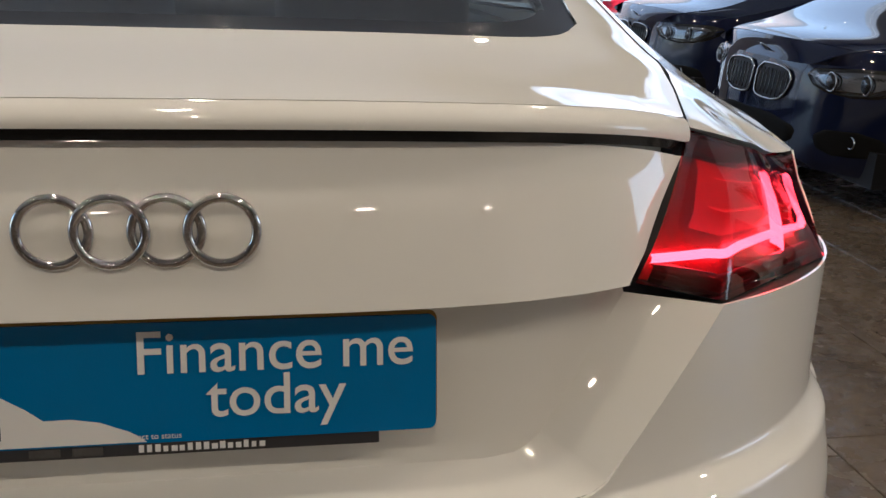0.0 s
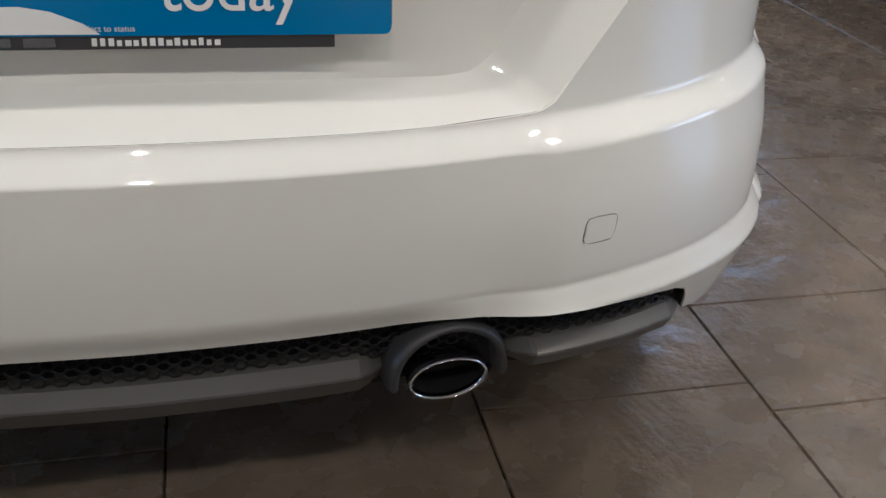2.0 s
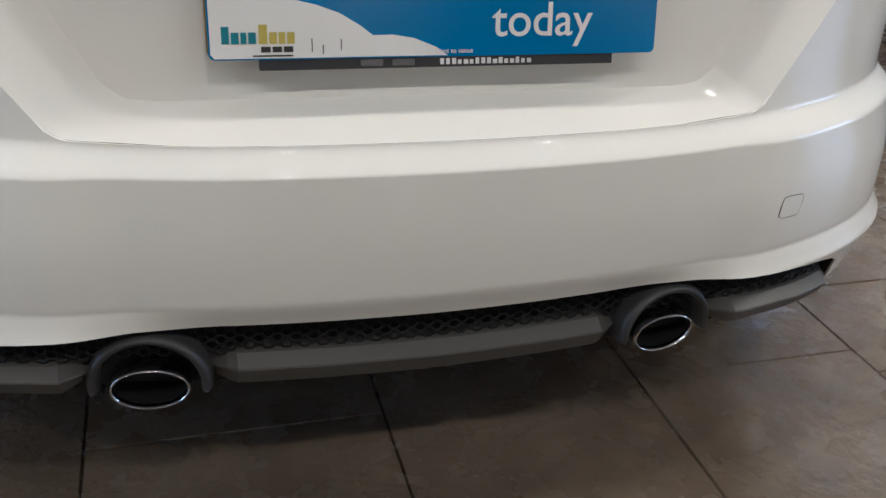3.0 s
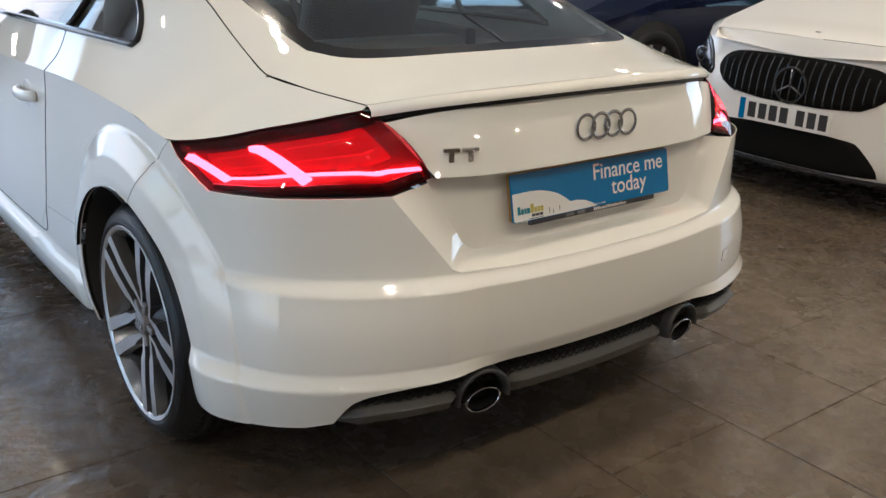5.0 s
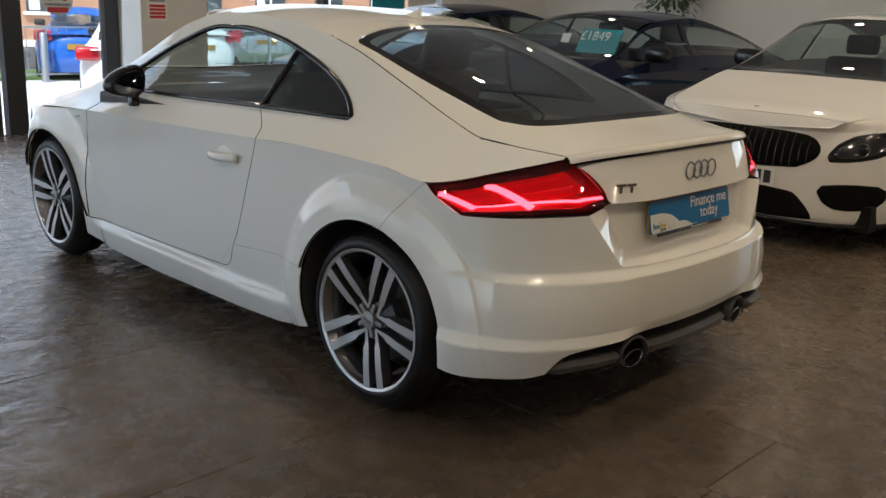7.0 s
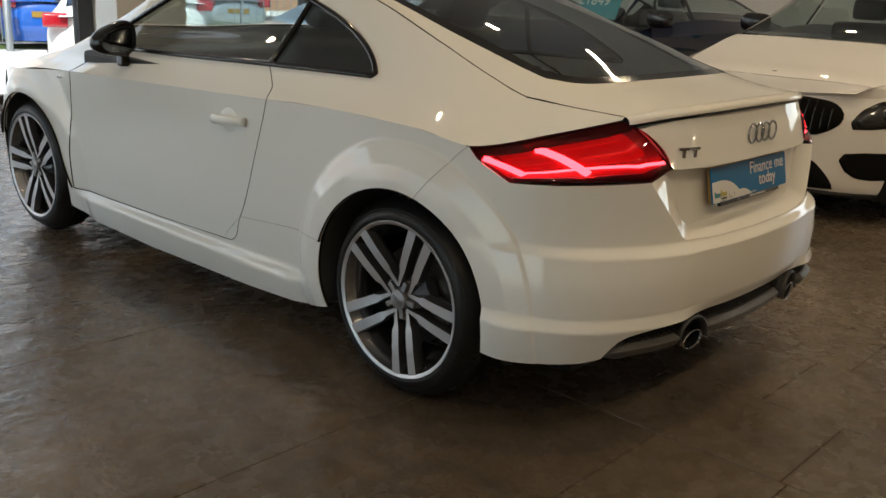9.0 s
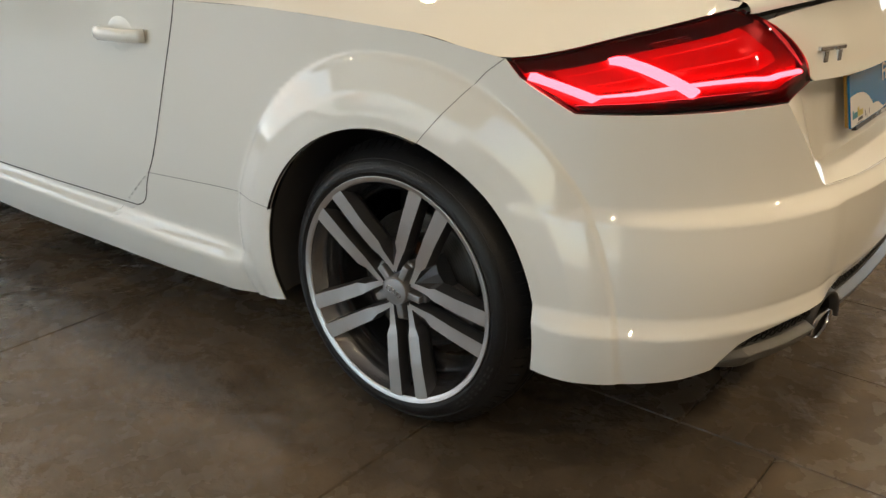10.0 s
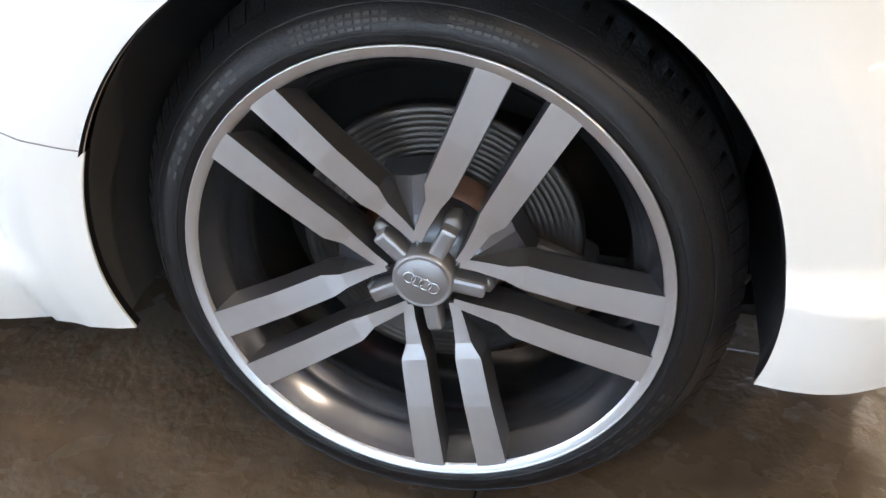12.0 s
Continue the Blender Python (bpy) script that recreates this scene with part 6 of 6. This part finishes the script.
for k in range(520):
    a, e = rl.uniform(0, 2 * math.pi), rl.uniform(-0.7, 1.3)
    rr = 0.42 * rl.uniform(0.25, 1.0) ** 0.6
    c0 = np.array([rr * math.cos(a) * math.cos(e), rr * math.sin(a) * math.cos(e), 1.62 + 0.40 * math.sin(e) * rl.uniform(0.5, 1)])
    d = np.array([math.cos(a), math.sin(a), rl.uniform(-0.9, 0.2)])
    d /= np.linalg.norm(d)
    s = np.cross(d, [0, 0, 1.0])
    s /= np.linalg.norm(s)
    L, W = rl.uniform(0.07, 0.13), rl.uniform(0.016, 0.028)
    b0 = len(verts)
    verts += [c0, c0 + d * L * 0.45 + s * W, c0 + d * L - np.array([0, 0, 0.02]), c0 + d * L * 0.45 - s * W, c0 + d * L * 0.45 + np.array([0, 0, 0.006])]
    faces += [(b0, b0 + 1, b0 + 4), (b0 + 1, b0 + 2, b0 + 4), (b0 + 2, b0 + 3, b0 + 4), (b0 + 3, b0, b0 + 4)]
link("foliage", verts, faces, M_LEAF, plant)

sign = thing("hanging_sign", "teal hanging sign with white letters", "sign", (7.6, 1.10, 1.98, 0, 0, -58))
part("sign_board", box_bm(-0.55, 0.55, -0.01, 0.01, -0.22, 0.30, 0.004), M_TEALP, sign)
text("letter", "Y", 0.36, M_CARD, sign, (-0.50, -0.012, -0.17, 90, 0, 0), "white letter")
text("letter", "E", 0.36, M_CARD, sign, (-0.22, -0.012, -0.17, 90, 0, 0), "white letter")
for x in (-0.4, 0.4):
    tube("sign_wire", [(x, 0, 0.29), (x, 0, CEIL - 1.98)], 0.003, M_FRAME, sign, n=5)

# posters in the glazing beside the wall
for x0, x1, m, lab in ((5.0, 5.55, M_TEALP, "teal and pale poster on the window"), (5.62, 6.12, M_POSTER, "pale printed poster on the window")):
    po = flat("poster", x0, x1, YG + 0.040, 0.85, 1.95, m, label=lab, cat="poster")
    flat("print_bar", x0 + 0.06, x1 - 0.06, YG + 0.034, 1.55, 1.75, M_POSTER if m is M_TEALP else M_GREYP, po)
    flat("print_bar", x0 + 0.06, x1 - 0.10, YG + 0.034, 0.98, 1.08, M_POSTER if m is M_TEALP else M_TEALP, po)

# price card behind the dark saloon's windscreen
price = thing("price_card", "teal price card behind the windscreen", "sign", (4.02, 2.62, 1.095, 0, 0, -90))
pb = part("card_sheet", box_bm(-0.21, 0.21, -0.003, 0.003, -0.10, 0.13, 0.002), M_TEALP, price)
pb.matrix_basis = pose(0, 0, 0, -28, 0, 0)
t1 = text("lettering", "\u00a31849", 0.125, M_CARD, price, (-0.19, -0.025, 0.02, 62, 0, 0), "white price figures")
w1 = part("paper_slip", box_bm(-0.045, 0.045, -0.003, 0.003, -0.04, 0.05, 0.001), M_POSTER, price)
w1.matrix_basis = pose(-0.36, 0, 0.02, -28, 0, 0)

# ---- outside: street, parked cars, brick building ----
bld = thing("brick_building", "orange brick building across the road", "building", (0, 31, -0.36, 0, 0, 0))
part("facade", box_bm(-34, 40, 0, 6, -0.1, 8.0, 0.02), M_BRICK, bld)
part("roof", box_bm(-34.3, 40.3, -0.3, 6.3, 8.0, 8.35, 0.02), M_FRAME, bld)
M_DULLGLASS = mat("street window glass", (0.05, 0.06, 0.07), 0.08)
for k in range(22):
    for z in (0.9, 3.9):
        x = -30 + k * 3.1
        wi = part("window", box_bm(x, x + 1.5, -0.04, 0.05, z, z + 1.35, 0.01), M_DULLGLASS, bld)
        part("sill", box_bm(x - 0.12, x + 1.62, -0.14, 0.0, z - 0.12, z - 0.003, 0.01), M_WALL, wi)
        part("frame", box_bm(x + 0.70, x + 0.80, -0.07, -0.045, z, z + 1.35, 0.005), M_WALL, wi)
        part("curtain", box_bm(x + 0.08, x + 0.45, -0.052, -0.044, z + 0.05, z + 1.3, 0.002), M_POSTER, wi)
M_STEEL = mat("galvanised rail", (0.35, 0.36, 0.37), 0.45, metal=0.8, var=0.15)
fence = thing("railing", "low grey metal railing along the pavement", "railing", (0, 16.2, -0.42, 0, 0, 0))
for z in (0.12, 1.02):
    part("rail", box_bm(-10, 22, -0.02, 0.02, z, z + 0.04, 0.004), M_STEEL, fence)
for k in range(17):
    part("rail_post", box_bm(-10 + k * 2.0 - 0.03, -10 + k * 2.0 + 0.03, -0.03, 0.03, 0.0, 1.10, 0.005), M_STEEL, fence)
for k in range(160):
    part("bar", box_bm(-10 + k * 0.2, -9.985 + k * 0.2, -0.008, 0.008, 0.14, 1.02), M_STEEL, fence)
for k in range(5):
    bo = thing("bollard", "grey steel bollard on the forecourt", "bollard", (4.65 - k * 2.4, 16.0 - 0.02 * k, -0.42, 0, 0, 0), group="forecourt bollards")
    ob = revolve("post", [(0.0, 0.95), (0.05, 0.95), (0.065, 0.92), (0.065, 0.0)], M_STEEL, bo, 20)
    ob.matrix_basis = pose(0, 0, 0, 0, -90, 0)

M_BLUECAR = mat("bright blue paint", (0.01, 0.09, 0.42), 0.25, coat=1.0)
M_SILVER = mat("silver paint", (0.45, 0.47, 0.48), 0.3, metal=0.6, coat=1.0)
M_TAIL = mat("tail lamp plastic", (0.42, 0.01, 0.02), 0.15, coat=1.0)
OUTSIDE = (("white estate car on the forecourt with red tail lamps", M_WHITE2, (3.80, 10.6, -30, 4.3, 1.75, 1.52)),
           ("bright blue hatchback parked on the forecourt", M_BLUECAR, (5.35, 15.9, -24, 4.2, 1.72, 1.42)),
           ("white saloon parked on the forecourt", M_WHITE2, (0.0, 12.6, 150, 4.6, 1.82, 1.45)),
           ("white saloon parked outside the window", M_WHITE2, (7.9, 15.6, -10, 4.6, 1.80, 1.5)),
           ("pale green-grey saloon parked outside", M_SILVER, (10.9, 17.6, -14, 4.6, 1.82, 1.45)),
           ("white van parked across the road", M_WHITE2, (2.0, 22.5, 90, 4.9, 1.9, 1.95)),
           ("white hatchback parked outside the window", M_WHITE2, (-4.0, 11.0, 160, 4.2, 1.8, 1.5)))
for lab, paint, (x, y, rz, L, W, H) in OUTSIDE:
    # the tail is towards the showroom: the place given is that of the tail
    fwd = Vector((-math.sin(radians(rz)), math.cos(radians(rz)), 0))
    cr, face, _ = car("parked_car", lab, (x + fwd.x * L, y + fwd.y * L, -0.42, 0, 0, rz), L, W, H, paint, hood=0.9 + (H - 1.45) * 0.3, belt=1.0 + (H - 1.45) * 0.35, cowl=1.2, roof_tail=0.05 if H > 1.5 else 0.5)
    for sd in (-1, 1):
        part("tail_lamp", box_bm(sd * W * 0.40 - 0.17, sd * W * 0.40 + 0.17, -L + 0.06, -L + 0.30, 0.78, 0.98, 0.05, 3), M_TAIL, cr, "red tail lamp", smooth=True)
        headlamp(face, [(0.40, 0.66), (0.46, 0.61), (0.72, 0.60), (0.80, 0.66), (0.60, 0.73)], cr, [(0.6, 0.665, 0.045)], sd)
    part("rear_plate", box_bm(-0.26, 0.26, -L - 0.012, -L + 0.05, 0.62, 0.73, 0.004), M_AMBER, cr, "yellow number plate")
    nose_patch("grille", face, rounded([(-0.35, 0.62), (0.35, 0.62), (0.30, 0.42), (-0.30, 0.42)], 40, 1), M_SATIN, cr, 0.004)
